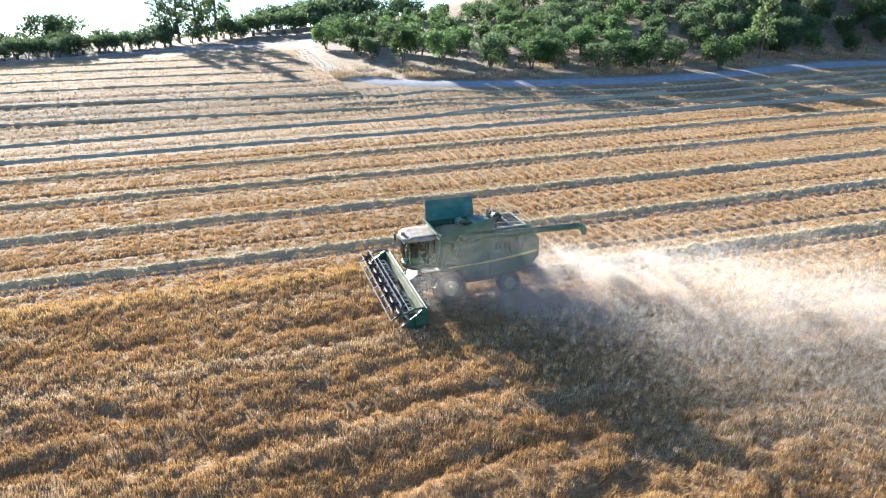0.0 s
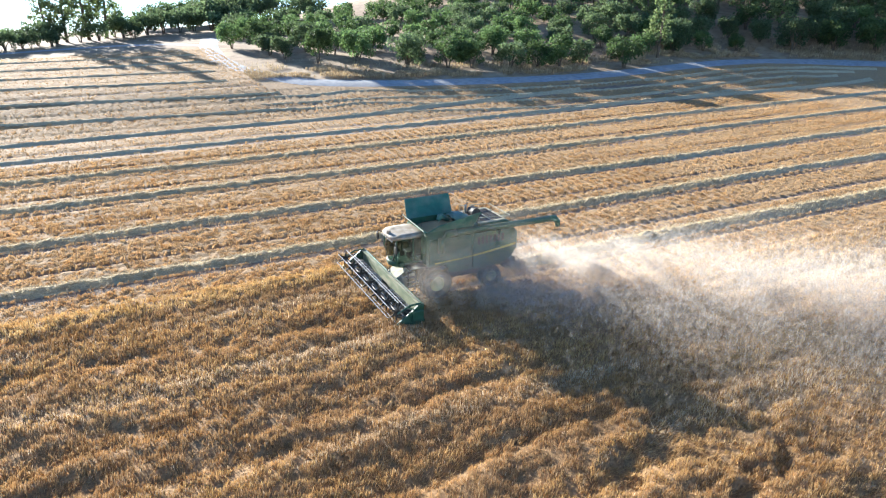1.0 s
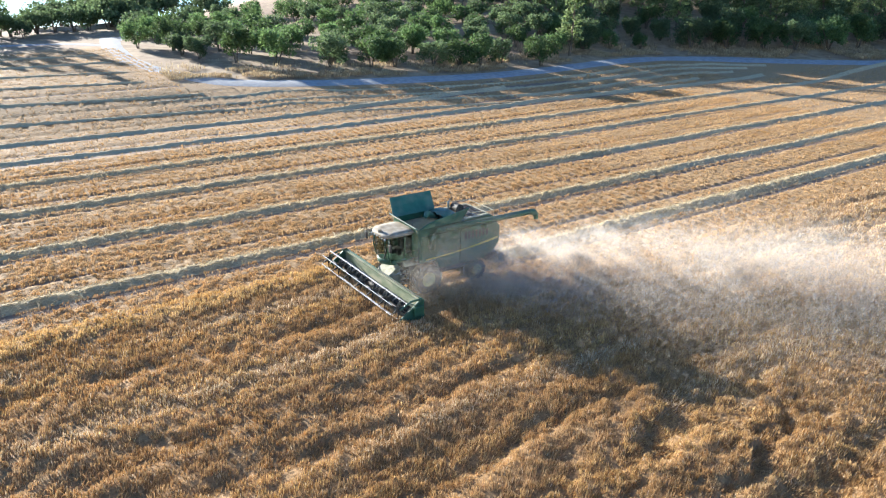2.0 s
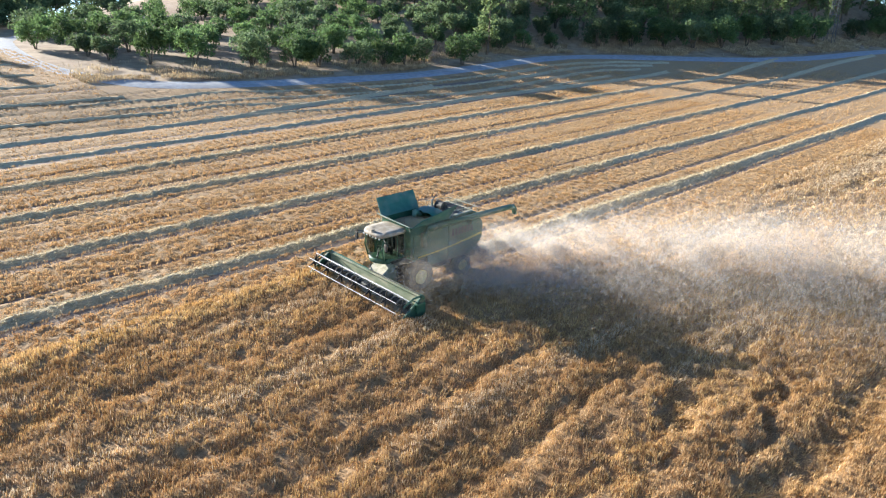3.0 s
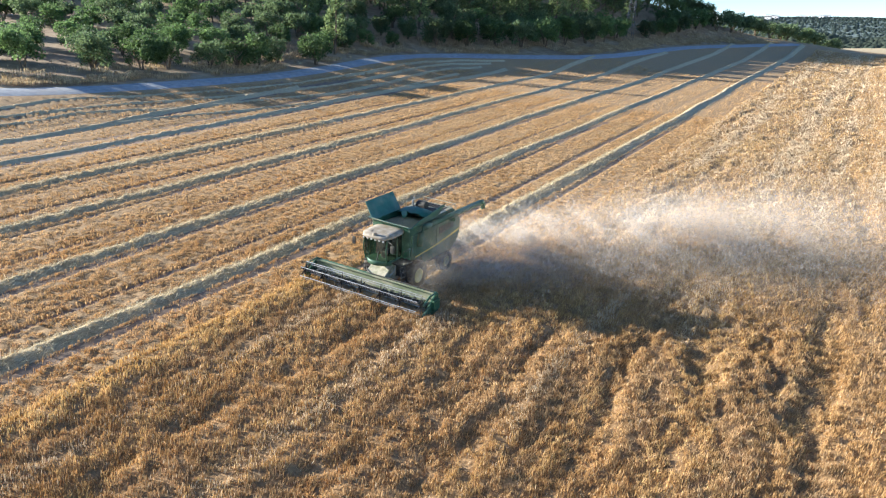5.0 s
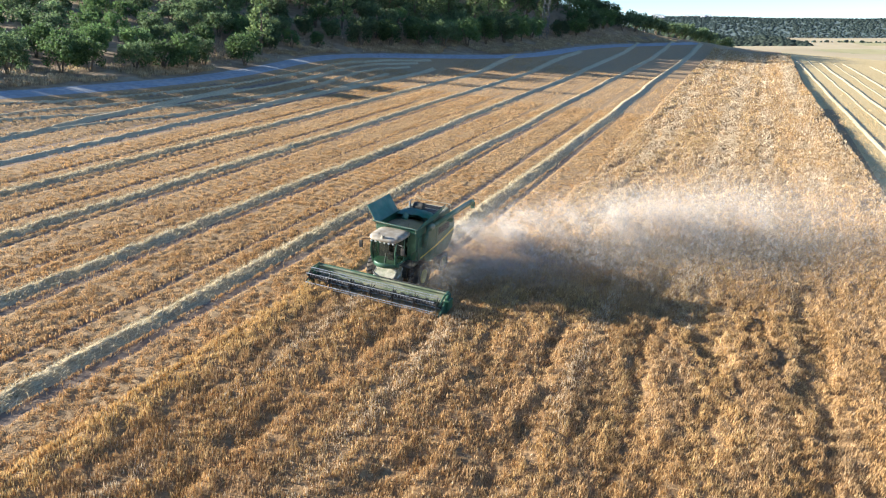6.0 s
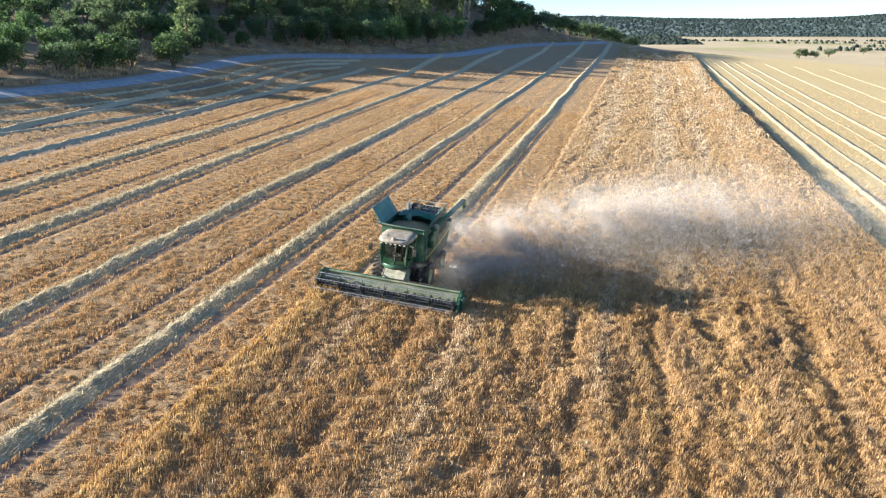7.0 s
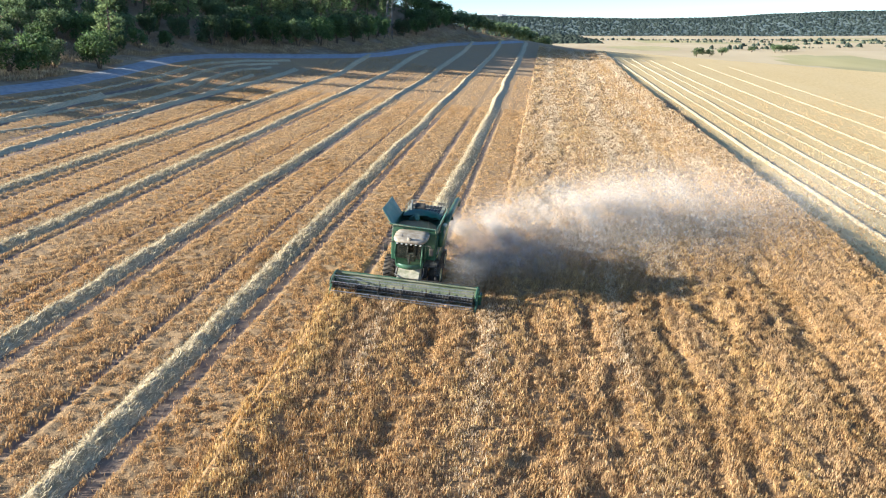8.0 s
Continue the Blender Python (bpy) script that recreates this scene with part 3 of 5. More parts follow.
# ---- trees ----
def leaf_cloud(blobs, per_area, size, r):
    """Small leaf faces over the skins of a set of (centre, radii) blobs."""
    vs = []
    for c, rad in blobs:
        n = int(per_area * 4 * math.pi * (rad[0] * rad[1] * rad[2]) ** (2 / 3))
        d = r.normal(size=(n, 3))
        d /= np.linalg.norm(d, axis=1)[:, None]
        o = np.array(c) + d * np.array(rad) * r.uniform(0.45, 1.12, n)[:, None]
        u = r.normal(size=(n, 3)) + d * 0.6
        u /= np.linalg.norm(u, axis=1)[:, None]
        w = np.cross(u, r.normal(size=(n, 3)))
        w /= np.linalg.norm(w, axis=1)[:, None]
        s = size * r.uniform(0.6, 1.5, n)[:, None]
        vs.append(np.stack([o - u * s, o + w * s * 0.45, o + u * s, o - w * s * 0.45], 1))
    v = np.concatenate(vs).reshape(-1, 3)
    return v, np.arange(len(v)).reshape(-1, 4)


def broad_tree(seed, leaf_mat, name="grove_tree", label="", category="tree", wide=1.0, tall=1.0, fine=False):
    """A round evergreen tree about five metres high, with a short forked trunk."""
    r = np.random.default_rng(seed)
    root = new(name)
    bm = bmesh.new()
    forks = []
    for i in range(r.integers(2, 5)):
        a = r.uniform(0, 6.28)
        mid = Vector((0.35 * math.cos(a), 0.35 * math.sin(a), 0.9))
        top = Vector((1.2 * wide * math.cos(a), 1.2 * wide * math.sin(a), 2.6 * tall))
        tube(bm, [(0.12 * math.cos(a), 0.12 * math.sin(a), -0.3), mid, top], [0.17, 0.12, 0.04], 6)
        forks.append(top)
    part("trunk", bm, BARK, root, "grey-brown forked trunk")
    blobs = [((0, 0, 2.9 * tall), (1.65 * wide, 1.65 * wide, 1.5 * tall))]
    for i in range(15 if fine else 11):
        a, h = r.uniform(0, 6.28), r.uniform(1.25, 4.1) * tall
        reach = (2.0 - 0.35 * abs(h / tall - 2.6)) * wide * r.uniform(0.7, 1.1)
        s = r.uniform(0.55, 1.1) if fine else r.uniform(0.75, 1.2)
        blobs.append(((math.cos(a) * reach, math.sin(a) * reach, h), (s, s, s * (1.0 if fine else 0.85))))
    v, q = leaf_cloud(blobs, 16 if fine else 6.5, 0.18 if fine else 0.25, r)
    crown = from_np("crown", v, q, leaf_mat)
    crown.parent = root
    return tagged(root, label, category, group="trees of the grove")


def pine_tree(seed, name="pine_tree", label="", tall=1.0, wide=1.0):
    """A loose, tall conifer with tiers of feathery branches."""
    r = np.random.default_rng(seed)
    root = new(name)
    bm = bmesh.new()
    tube(bm, [(0, 0, -0.4), (0.1, 0.05, 4 * tall), (0.0, 0.15, 9.5 * tall)], [0.26, 0.18, 0.04], 7)
    blobs = []
    for i in range(26):
        f = i / 25
        h = (2.0 + 7.6 * f) * tall
        a = i * 2.4 + r.uniform(-0.4, 0.4)
        reach = (2.6 * (1 - f) ** 0.7 + 0.2) * wide * r.uniform(0.6, 1.1)
        end = (math.cos(a) * reach, math.sin(a) * reach, h + 0.5)
        tube(bm, [(0, 0, h - 0.4), end], [0.07, 0.02], 5)
        s = r.uniform(0.55, 0.95) * (1.15 - 0.4 * f) * wide
        blobs.append((end, (s, s, s * 0.8)))
        blobs.append(((end[0] * 0.5, end[1] * 0.5, h + 0.2), (s * 0.8, s * 0.8, s * 0.7)))
    part("trunk", bm, BARK, root, "slender brown trunk")
    v, q = leaf_cloud(blobs, 7.0, 0.245, r)
    crown = from_np("crown", v, q, NEEDLE)
    crown.parent = root
    return tagged(root, label, "tree", group="trees of the grove")


OLIVE = [broad_tree(100 + i, LEAF, label="rounded grey-green tree on dry grass", wide=w, tall=h) for i, (w, h) in enumerate(((1.2, 0.95), (1.35, 0.85), (1.1, 1.0)))]
CAROB = [broad_tree(200 + i, LEAF_B, label="rounded bright green tree with a dark trunk", wide=w, tall=h) for i, (w, h) in enumerate(((1.2, 0.95), (1.35, 0.9), (1.1, 1.0)))]
OLIVE_NEAR = [broad_tree(400 + i, LEAF, label="rounded grey-green tree on dry grass beside the track", wide=w, tall=h, fine=True) for i, (w, h) in enumerate(((1.1, 1.08), (1.2, 1.0)))]
CAROB_NEAR = [broad_tree(500 + i, LEAF_B, label="rounded deep green tree with a dark forked trunk", wide=w, tall=h, fine=True) for i, (w, h) in enumerate(((1.1, 1.08), (1.25, 1.0), (1.0, 1.12)))]
PINE = [pine_tree(300 + i, label="tall loose light green pine among dark trees", tall=h, wide=w) for i, (h, w) in enumerate(((1.0, 1.0), (1.15, 0.85)))]
used = set()


def plant(kinds, i, x, y, scale, turn):
    """Puts the template itself at its first place and copies of it at the others."""
    src = kinds[i % len(kinds)]
    m = Matrix.Translation((x, y, lie1(x, y))) @ Euler((radians(-3), radians(1.5), turn)).to_matrix().to_4x4() @ Matrix.Scale(scale, 4)
    if src.name in used:
        ob = copy_thing(src, m)
        ob.scale = (scale,) * 3
    else:
        used.add(src.name)
        ob = src
        ob.matrix_basis = m
    return ob


class Planter:
    def __init__(self):
        self.spots, self.r, self.k = [], random.Random(5), 0

    def put(self, kinds, x, y, height, natural=5.0, gap=0.0):
        if gap and any((x - a) ** 2 + (y - b) ** 2 < gap * gap for a, b in self.spots):
            return
        self.spots.append((x, y))
        self.k += 1
        plant(kinds, self.r.randrange(len(kinds)), x, y, height / natural, self.r.uniform(0, 6.28))


grove = Planter()
FRONT = [(24.5, 139, 5.0), (28.7, 131, 6.8), (34.9, 127, 6.4), (41.6, 119.5, 6.8), (47.8, 116, 6.2), (51.8, 114.5, 5.8), (58, 111.5, 5.4),
         (62.7, 110, 5.6), (65.6, 107.5, 6.4), (71.5, 109, 5.4), (78.5, 105.5, 6.3), (88, 113, 5.6), (98, 114, 4.4), (106.5, 114.5, 4.4), (113.5, 112, 4.0),
         (123, 106, 7.6), (129, 101, 7.2), (135, 96, 8.0), (141, 92, 7.6), (148, 88.5, 8.2), (157, 86.5, 8.2), (167, 84.5, 8.2), (178, 83, 7.6), (187, 82.5, 7.4), (203, 77.5, 6.6), (214, 75, 6.8),
         (220, 77, 8.4), (226, 73.5, 8.0), (232, 76, 9.0), (238, 71.0, 8.4), (244, 74, 9.0), (250, 72, 8.4), (24, 154, 7.5), (31, 147, 6.5), (19, 162, 6.0)]
for i, (x, y, h) in enumerate(FRONT):
    grove.put(CAROB_NEAR if i % 3 else OLIVE_NEAR, x, y, h * 0.92)
for x, y, h in [(250, 66, 5.6), (258, 62.5, 5.2), (266, 60, 5.2), (275, 56, 5.0), (283, 52, 5.0), (291, 47, 5.0), (299, 42, 5.4), (307, 38, 5.6), (313, 33, 5.4), (270, 64, 5.6), (286, 58, 5.4), (297, 50, 5.4)]:
    grove.put(OLIVE, x, y, h * 1.5)
for x, y, h in [(92, 112, 12.0), (128, 125, 12.5), (150, 112, 13), (252, 78, 11.5), (260, 80, 12.0), (268, 82, 11), (276, 84, 11), (246, 84, 12), (262, 88, 12), (240, 82, 11),
                (205, 90, 11), (212, 85, 10), (220, 93, 12), (228, 86, 11), (233, 96, 12), (215, 100, 12), (224, 81, 9), (200, 84, 9), (243, 98, 12),
                (209, 94, 12), (218, 86, 11), (226, 92, 12), (236, 88, 12), (231, 82, 10), (248, 92, 12), (254, 86, 11), (238, 104, 12), (226, 104, 12)]:
    grove.put(PINE, x, y, h, 10.0)
fill = random.Random(11)
for _ in range(9000):
    x, y = fill.uniform(22, 262), fill.uniform(85, 205)
    yr = float(np.interp(x, RX, RY))
    if y < yr + (15 if x < 95 else 11) or y > yr + (95 if x < 110 else 70) or (x < 60 and y < 112 + (60 - x) * 0.75):
        continue
    up = fill.random()
    if x > 95 and y > yr + 22 and up < 0.55:
        grove.put(PINE, x, y, fill.uniform(8.5, 12.5), 10.0, gap=5.0)
    else:
        near = y < yr + 30 and x < 150
        grove.put((CAROB_NEAR if near else CAROB) if up < 0.6 else (OLIVE_NEAR if near else OLIVE), x, y, fill.uniform(4.6, 6.2), gap=6.4 if x < 95 else 4.8)
    if grove.k > 570:
        break
# tall dark clump and shrubs at the far corner of the field
for x, y, h in [(-13, 200, 16), (-8, 203, 18), (-4, 206, 17), (-17, 207, 15)]:
    grove.put(PINE, x, y, h, 10.0)
for x, y, h in [(-45, 176, 5.0), (-42, 180, 5.0), (-36, 184, 5.4), (-30, 184, 4.4), (-52, 182, 6.0), (-60, 180, 6.0), (-24, 192, 5.0), (-19, 195, 6.0), (0, 205, 6.5), (6, 212, 6.0), (2, 198, 4.5),
                (12, 232, 7.5), (19, 228, 7.0), (26, 222, 8.0), (33, 226, 9.5), (38, 218, 9.0), (30, 210, 6.0), (-40, 205, 9.5), (-46, 207, 9.0), (40, 200, 7.0), (46, 190, 7.0), (36, 192, 6.5),
                (-50, 178, 5.0), (-55, 177, 5.0), (-39, 179, 4.8), (-33, 181, 4.6), (-27, 186, 4.8), (-22, 190, 5.0), (-15, 196, 5.5), (-10, 198, 5.0), (-6, 199, 5.2), (-65, 184, 6), (-48, 186, 6), (-38, 190, 6), (-30, 194, 6),
                (-2, 208, 5.5), (2, 210, 5.5), (6, 208, 6.5), (10, 210, 7.5), (14, 208, 7.0), (18, 210, 6.5), (22, 207, 9.0), (26, 210, 9.5), (24, 214, 9.0), (31, 206, 6.5),
                (-62, 176, 5.2), (-58, 174, 4.6), (-53, 173, 5.0), (-47, 173.5, 4.6), (-43, 175.5, 5.2), (-37, 177, 5.0), (-34, 179, 5.4), (-28, 182, 5.0), (-25, 185, 5.2), (-20, 186, 4.4), (-16, 190, 4.8),
                (8, 226, 8.0), (15, 236, 8.5), (22, 232, 9.0), (28, 232, 10), (35, 232, 10.5), (41, 226, 10), (24, 240, 9), (45, 212, 8.5), (50, 204, 8)]:
    grove.put(OLIVE, x, y, h, gap=2.0)


# ---- dry grass along the track ----
def build_grass():
    x = rng.uniform(14, 262, 60000)
    yr = np.interp(x, RX, RY)
    y = yr + 3.2 + np.abs(rng.normal(0, 6.0, len(x)))
    keep = fbm(x * 0.25, y * 0.25, 81) > 0.42
    x, y = x[keep], y[keep]
    ob = blades("roadside_grass", x, y, 0.0 * x, 0.35 + 0.55 * fbm(x * 0.3, y * 0.3, 83), 0.10 * rng.uniform(0.6, 1.4, len(x)), 0.15, GRASS)
    tagged(ob, "tall dry grass and weeds beside the track", "grass", kind="stuff")


GRASS = mat("dry_weeds", (0.34, 0.25, 0.14), (0.55, 0.43, 0.26), 0.4, 0.9, island=0.35, through_light=0.3)
build_grass()


# ---- lattice mast on the hill ----
MAST_STEEL = mat("dull_galvanised_steel", (0.10, 0.105, 0.11), (0.17, 0.175, 0.18), 2, 0.7, metal=0.2)


def lattice_mast(x, y, h):
    root = new("lattice_mast")
    root.location = (x, y, lie1(x, y))
    w0, w1 = 1.1, 0.35
    corner = lambda f, sx, sy: Vector((sx * (w0 + (w1 - w0) * f), sy * (w0 + (w1 - w0) * f), h * f))
    for sx, sy in ((1, 1), (1, -1), (-1, -1), (-1, 1)):
        bm = bmesh.new()
        tube(bm, [corner(0, sx, sy), corner(1, sx, sy)], 0.07, 4)
        part("leg", bm, MAST_STEEL, root)
    bm = bmesh.new()
    order = ((1, 1), (1, -1), (-1, -1), (-1, 1))
    for k in range(10):
        for a, b in zip(order, order[1:] + order[:1]):
            tube(bm, [corner(k / 10, *a), corner((k + 1) / 10, *b)], 0.035, 4)
            tube(bm, [corner((k + 1) / 10, *a), corner((k + 1) / 10, *b)], 0.035, 4)
    part("bracing", bm, MAST_STEEL, root)
    bm = bmesh.new()
    for f, l in ((0.8, 2.6), (0.93, 2.0)):
        tube(bm, [(-l, 0, h * f), (l, 0, h * f)], 0.08, 4)
    part("cross_arm", bm, MAST_STEEL, root)
    tagged(root, "grey steel lattice power mast on the wooded hill", "mast")


lattice_mast(190, 79.5, 24)


# ---- far hills, woods and houses ----
def far_ridge(name, x0, y0, x1, y1, depth, tops, base, seed, woods, label, leaf=None, big=1.0):
    """A long hill between two points, with woodland clumps on it."""
    n, m = 70, 10
    t = np.linspace(0, 1, n)
    px, py = x0 + (x1 - x0) * t, y0 + (y1 - y0) * t
    top = np.interp(t, np.linspace(0, 1, len(tops)), tops) + 10 * (fbm(t * 14, t * 0, seed) - 0.5)
    L = math.hypot(x1 - x0, y1 - y0)
    nx, ny = -(y1 - y0) / L, (x1 - x0) / L
    if nx * x0 + ny * y0 < 0:
        nx, ny = -nx, -ny
    s = np.linspace(0, 1, m)
    bx, by = px[:, None] + nx * depth * s[None, :], py[:, None] + ny * depth * s[None, :]
    bz = base + (top[:, None] - base) * np.sin(np.clip(s * 1.15, 0, 1) * np.pi / 2)[None, :] ** 1.3
    bz = bz + level(bx, by)
    idx = np.arange(n * m).reshape(n, m)
    q = np.stack([idx[:-1, :-1], idx[1:, :-1], idx[1:, 1:], idx[:-1, 1:]], -1).reshape(-1, 4)
    ob = from_np(name, np.stack([bx, by, bz], -1).reshape(-1, 3), q, HAZY_HILL, True)
    tagged(ob, label, "hill", kind="structure")
    if not woods:
        return
    r = np.random.default_rng(seed)
    ti, si = r.random(woods), r.random(woods)
    cover = fbm(ti * 9, si * 3, seed + 3) > 0.2
    ti, si = ti[cover], si[cover]
    top_i = np.interp(ti, t, top)
    c = np.stack([x0 + (x1 - x0) * ti + nx * depth * si, y0 + (y1 - y0) * ti + ny * depth * si,
                  base + (top_i - base) * np.sin(np.clip(si * 1.15, 0, 1) * np.pi / 2) ** 1.3], 1)
    c[:, 2] += level(c[:, 0], c[:, 1])
    rad = big * r.uniform(3.0, 6.5, len(c))
    o = np.array([(1, 0, 0), (0, 1, 0), (-1, 0, 0), (0, -1, 0), (0, 0, 0.75), (0.6, 0.6, 0.5), (-0.6, 0.5, 0.45), (0.1, -0.7, 0.5)], float)
    f = np.array([(0, 1, 5), (1, 2, 6), (5, 1, 4), (0, 5, 4), (1, 6, 4), (6, 2, 4), (2, 3, 7), (3, 0, 7), (2, 7, 4), (7, 0, 4)])
    v = c[:, None, :] + o[None] * rad[:, None, None] * r.uniform(0.75, 1.25, (len(c), 8, 1))
    tr = (np.arange(len(c))[:, None, None] * 8 + f[None]).reshape(-1, 3)
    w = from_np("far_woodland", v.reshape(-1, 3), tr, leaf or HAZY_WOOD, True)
    tagged(w, "dark green woodland on a distant hillside, painted paler with haze far off", "woodland", kind="stuff")


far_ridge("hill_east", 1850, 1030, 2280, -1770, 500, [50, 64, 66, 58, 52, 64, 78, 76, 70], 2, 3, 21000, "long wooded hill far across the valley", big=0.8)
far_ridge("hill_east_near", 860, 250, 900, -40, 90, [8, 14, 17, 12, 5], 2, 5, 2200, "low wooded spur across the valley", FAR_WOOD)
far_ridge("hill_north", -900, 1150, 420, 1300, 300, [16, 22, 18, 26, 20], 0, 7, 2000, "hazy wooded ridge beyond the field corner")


def far_house(x, y, z, w, d, h):
    root = new("far_house")
    root.location = (x, y, z)
    bm = bmesh.new()
    box(bm, -w / 2, w / 2, -d / 2, d / 2, -3, h, 0.1)
    part("wall", bm, WHITE, root)
    bm = bmesh.new()
    box(bm, -w / 2 - 0.3, w / 2 + 0.3, -d / 2 - 0.3, d / 2 + 0.3, h, h + 0.5, 0.1)
    part("roof", bm, ROAD, root)
    bm = bmesh.new()
    box(bm, -w / 2 - 0.05, -w / 2 + 0.05, -1, 1, h * 0.4, h * 0.7)
    part("window", bm, BLACK, root)
    tagged(root, "small pale house on the ridge of a distant hill", "house", group="houses on the far ridge")


hr = random.Random(3)
for i in range(18):
    f, g = 0.16 + 0.17 * hr.random(), hr.uniform(0.6, 0.95)
    x, y = 1850 + 430 * f + 495 * g, 1030 - 2800 * f + 76 * g
    top = float(np.interp(f, np.linspace(0, 1, 9), [50, 64, 66, 58, 52, 64, 78, 76, 70])) - 2
    far_house(x, y, level(x, y) + 2 + top * math.sin(min(1, g * 1.15) * math.pi / 2) ** 1.3, hr.uniform(12, 22), hr.uniform(12, 20), hr.uniform(7, 11))
def hedge(x0, y0, x1, y1, n, seed):
    r = np.random.default_rng(seed)
    f = r.random(n)
    x, y = x0 + (x1 - x0) * f + r.normal(0, 4, n), y0 + (y1 - y0) * f + r.normal(0, 4, n)
    c = np.stack([x, y, lie(x, y) + 0.5], 1)
    o = np.array([(1, 0, 0), (0, 1, 0), (-1, 0, 0), (0, -1, 0), (0, 0, 1.2), (0.6, 0.6, 0.8), (-0.6, 0.5, 0.75), (0.1, -0.7, 0.85)], float)
    q = np.array([(0, 1, 5), (1, 2, 6), (5, 1, 4), (0, 5, 4), (1, 6, 4), (6, 2, 4), (2, 3, 7), (3, 0, 7), (2, 7, 4), (7, 0, 4)])
    v = c[:, None, :] + o[None] * (r.uniform(0.8, 2.6, n) * r.uniform(0.6, 1.3, n))[:, None, None] * r.uniform(0.75, 1.25, (n, 8, 1))
    ob = from_np("hedgerow", v.reshape(-1, 3), (np.arange(n)[:, None, None] * 8 + q[None]).reshape(-1, 3), FAR_WOOD)
    tagged(ob, "line of dark shrubs between pale valley fields", "hedge", kind="stuff")


for i, (x0, y0, x1, y1, n) in enumerate(((640, -110, 700, -300, 40), (760, -160, 800, -420, 70), (900, -120, 1010, -520, 110), (1050, -40, 1080, -600, 200), (700, -330, 760, -480, 40))):
    hedge(x0, y0, x1, y1, n, 40 + i)
# shrubs standing in the pale valley fields
for x, y, h in [(430, -62, 7), (470, -86, 6.5), (520, -118, 5.5), (500, -128, 6.5), (505, -134, 6), (520, -142, 6), (505, -140, 5), (430, -70, 5)]:
    grove.put(OLIVE, x, y, h)


# ---- combine harvester ----
# local axes: forward is -x, its left side is -y
def wheel(parent, name, x, y, r, w, lugs, rim_r, side):
    bm = bmesh.new()
    h = w / 2
    prof = [(rim_r, -h * 0.8), (r * 0.82, -h), (r * 0.95, -h * 0.92), (r * 0.975, -h * 0.5), (r * 0.98, 0), (r * 0.975, h * 0.5), (r * 0.95, h * 0.92), (r * 0.82, h), (rim_r, h * 0.8)]
    lathe(bm, prof, (x, y, r), 40)
    tyre = part("tyre", bm, RUBBER, parent, "dusty black lugged tyre", True)
    bm = bmesh.new()
    for k in range(lugs):
        for s in (-1, 1):
            a = 2 * math.pi * (k + (0.5 if s > 0 else 0)) / lugs
            b = a + 0.20
            pts = []
            for ang, yy in ((a, s * h * 0.02), (b, s * h * 0.98)):
                for rr, da in ((r * 0.965, -0.035), (r * 0.965, 0.035), (r * 1.01, 0.025), (r * 1.01, -0.025)):
                    pts.append(bm.verts.new((x + rr * math.cos(ang + da), y + yy, r + rr * math.sin(ang + da))))
            p, q = pts[:4], pts[4:]
            bm.faces.new(p)
            bm.faces.new(q[::-1])
            for i in range(4):
                j = (i + 1) % 4
                bm.faces.new((p[j], p[i], q[i], q[j]))
    part("tread", bm, RUBBER, tyre)
    bm = bmesh.new()
    o = side * h
    lathe(bm, [(rim_r * 1.03, o * 0.82), (rim_r, o * 0.9), (rim_r * 0.86, o * 0.86), (rim_r * 0.80, o * 0.45), (rim_r * 0.45, o * 0.40), (rim_r * 0.40, o * 0.70), (rim_r * 0.3, o * 0.74)], (x, y, r), 32)
    rim = part("rim", bm, RIM, tyre, "dusty yellow wheel rim", True)
    bm = bmesh.new()
    for k in range(10):
        a = 2 * math.pi * k / 10
        tube(bm, [(x + rim_r * 0.58 * math.cos(a), y + o * 0.40, r + rim_r * 0.58 * math.sin(a)), (x + rim_r * 0.58 * math.cos(a), y + o * 0.50, r + rim_r * 0.58 * math.sin(a))], 0.022, 6)
    part("wheel_nuts", bm, STEEL, tyre)


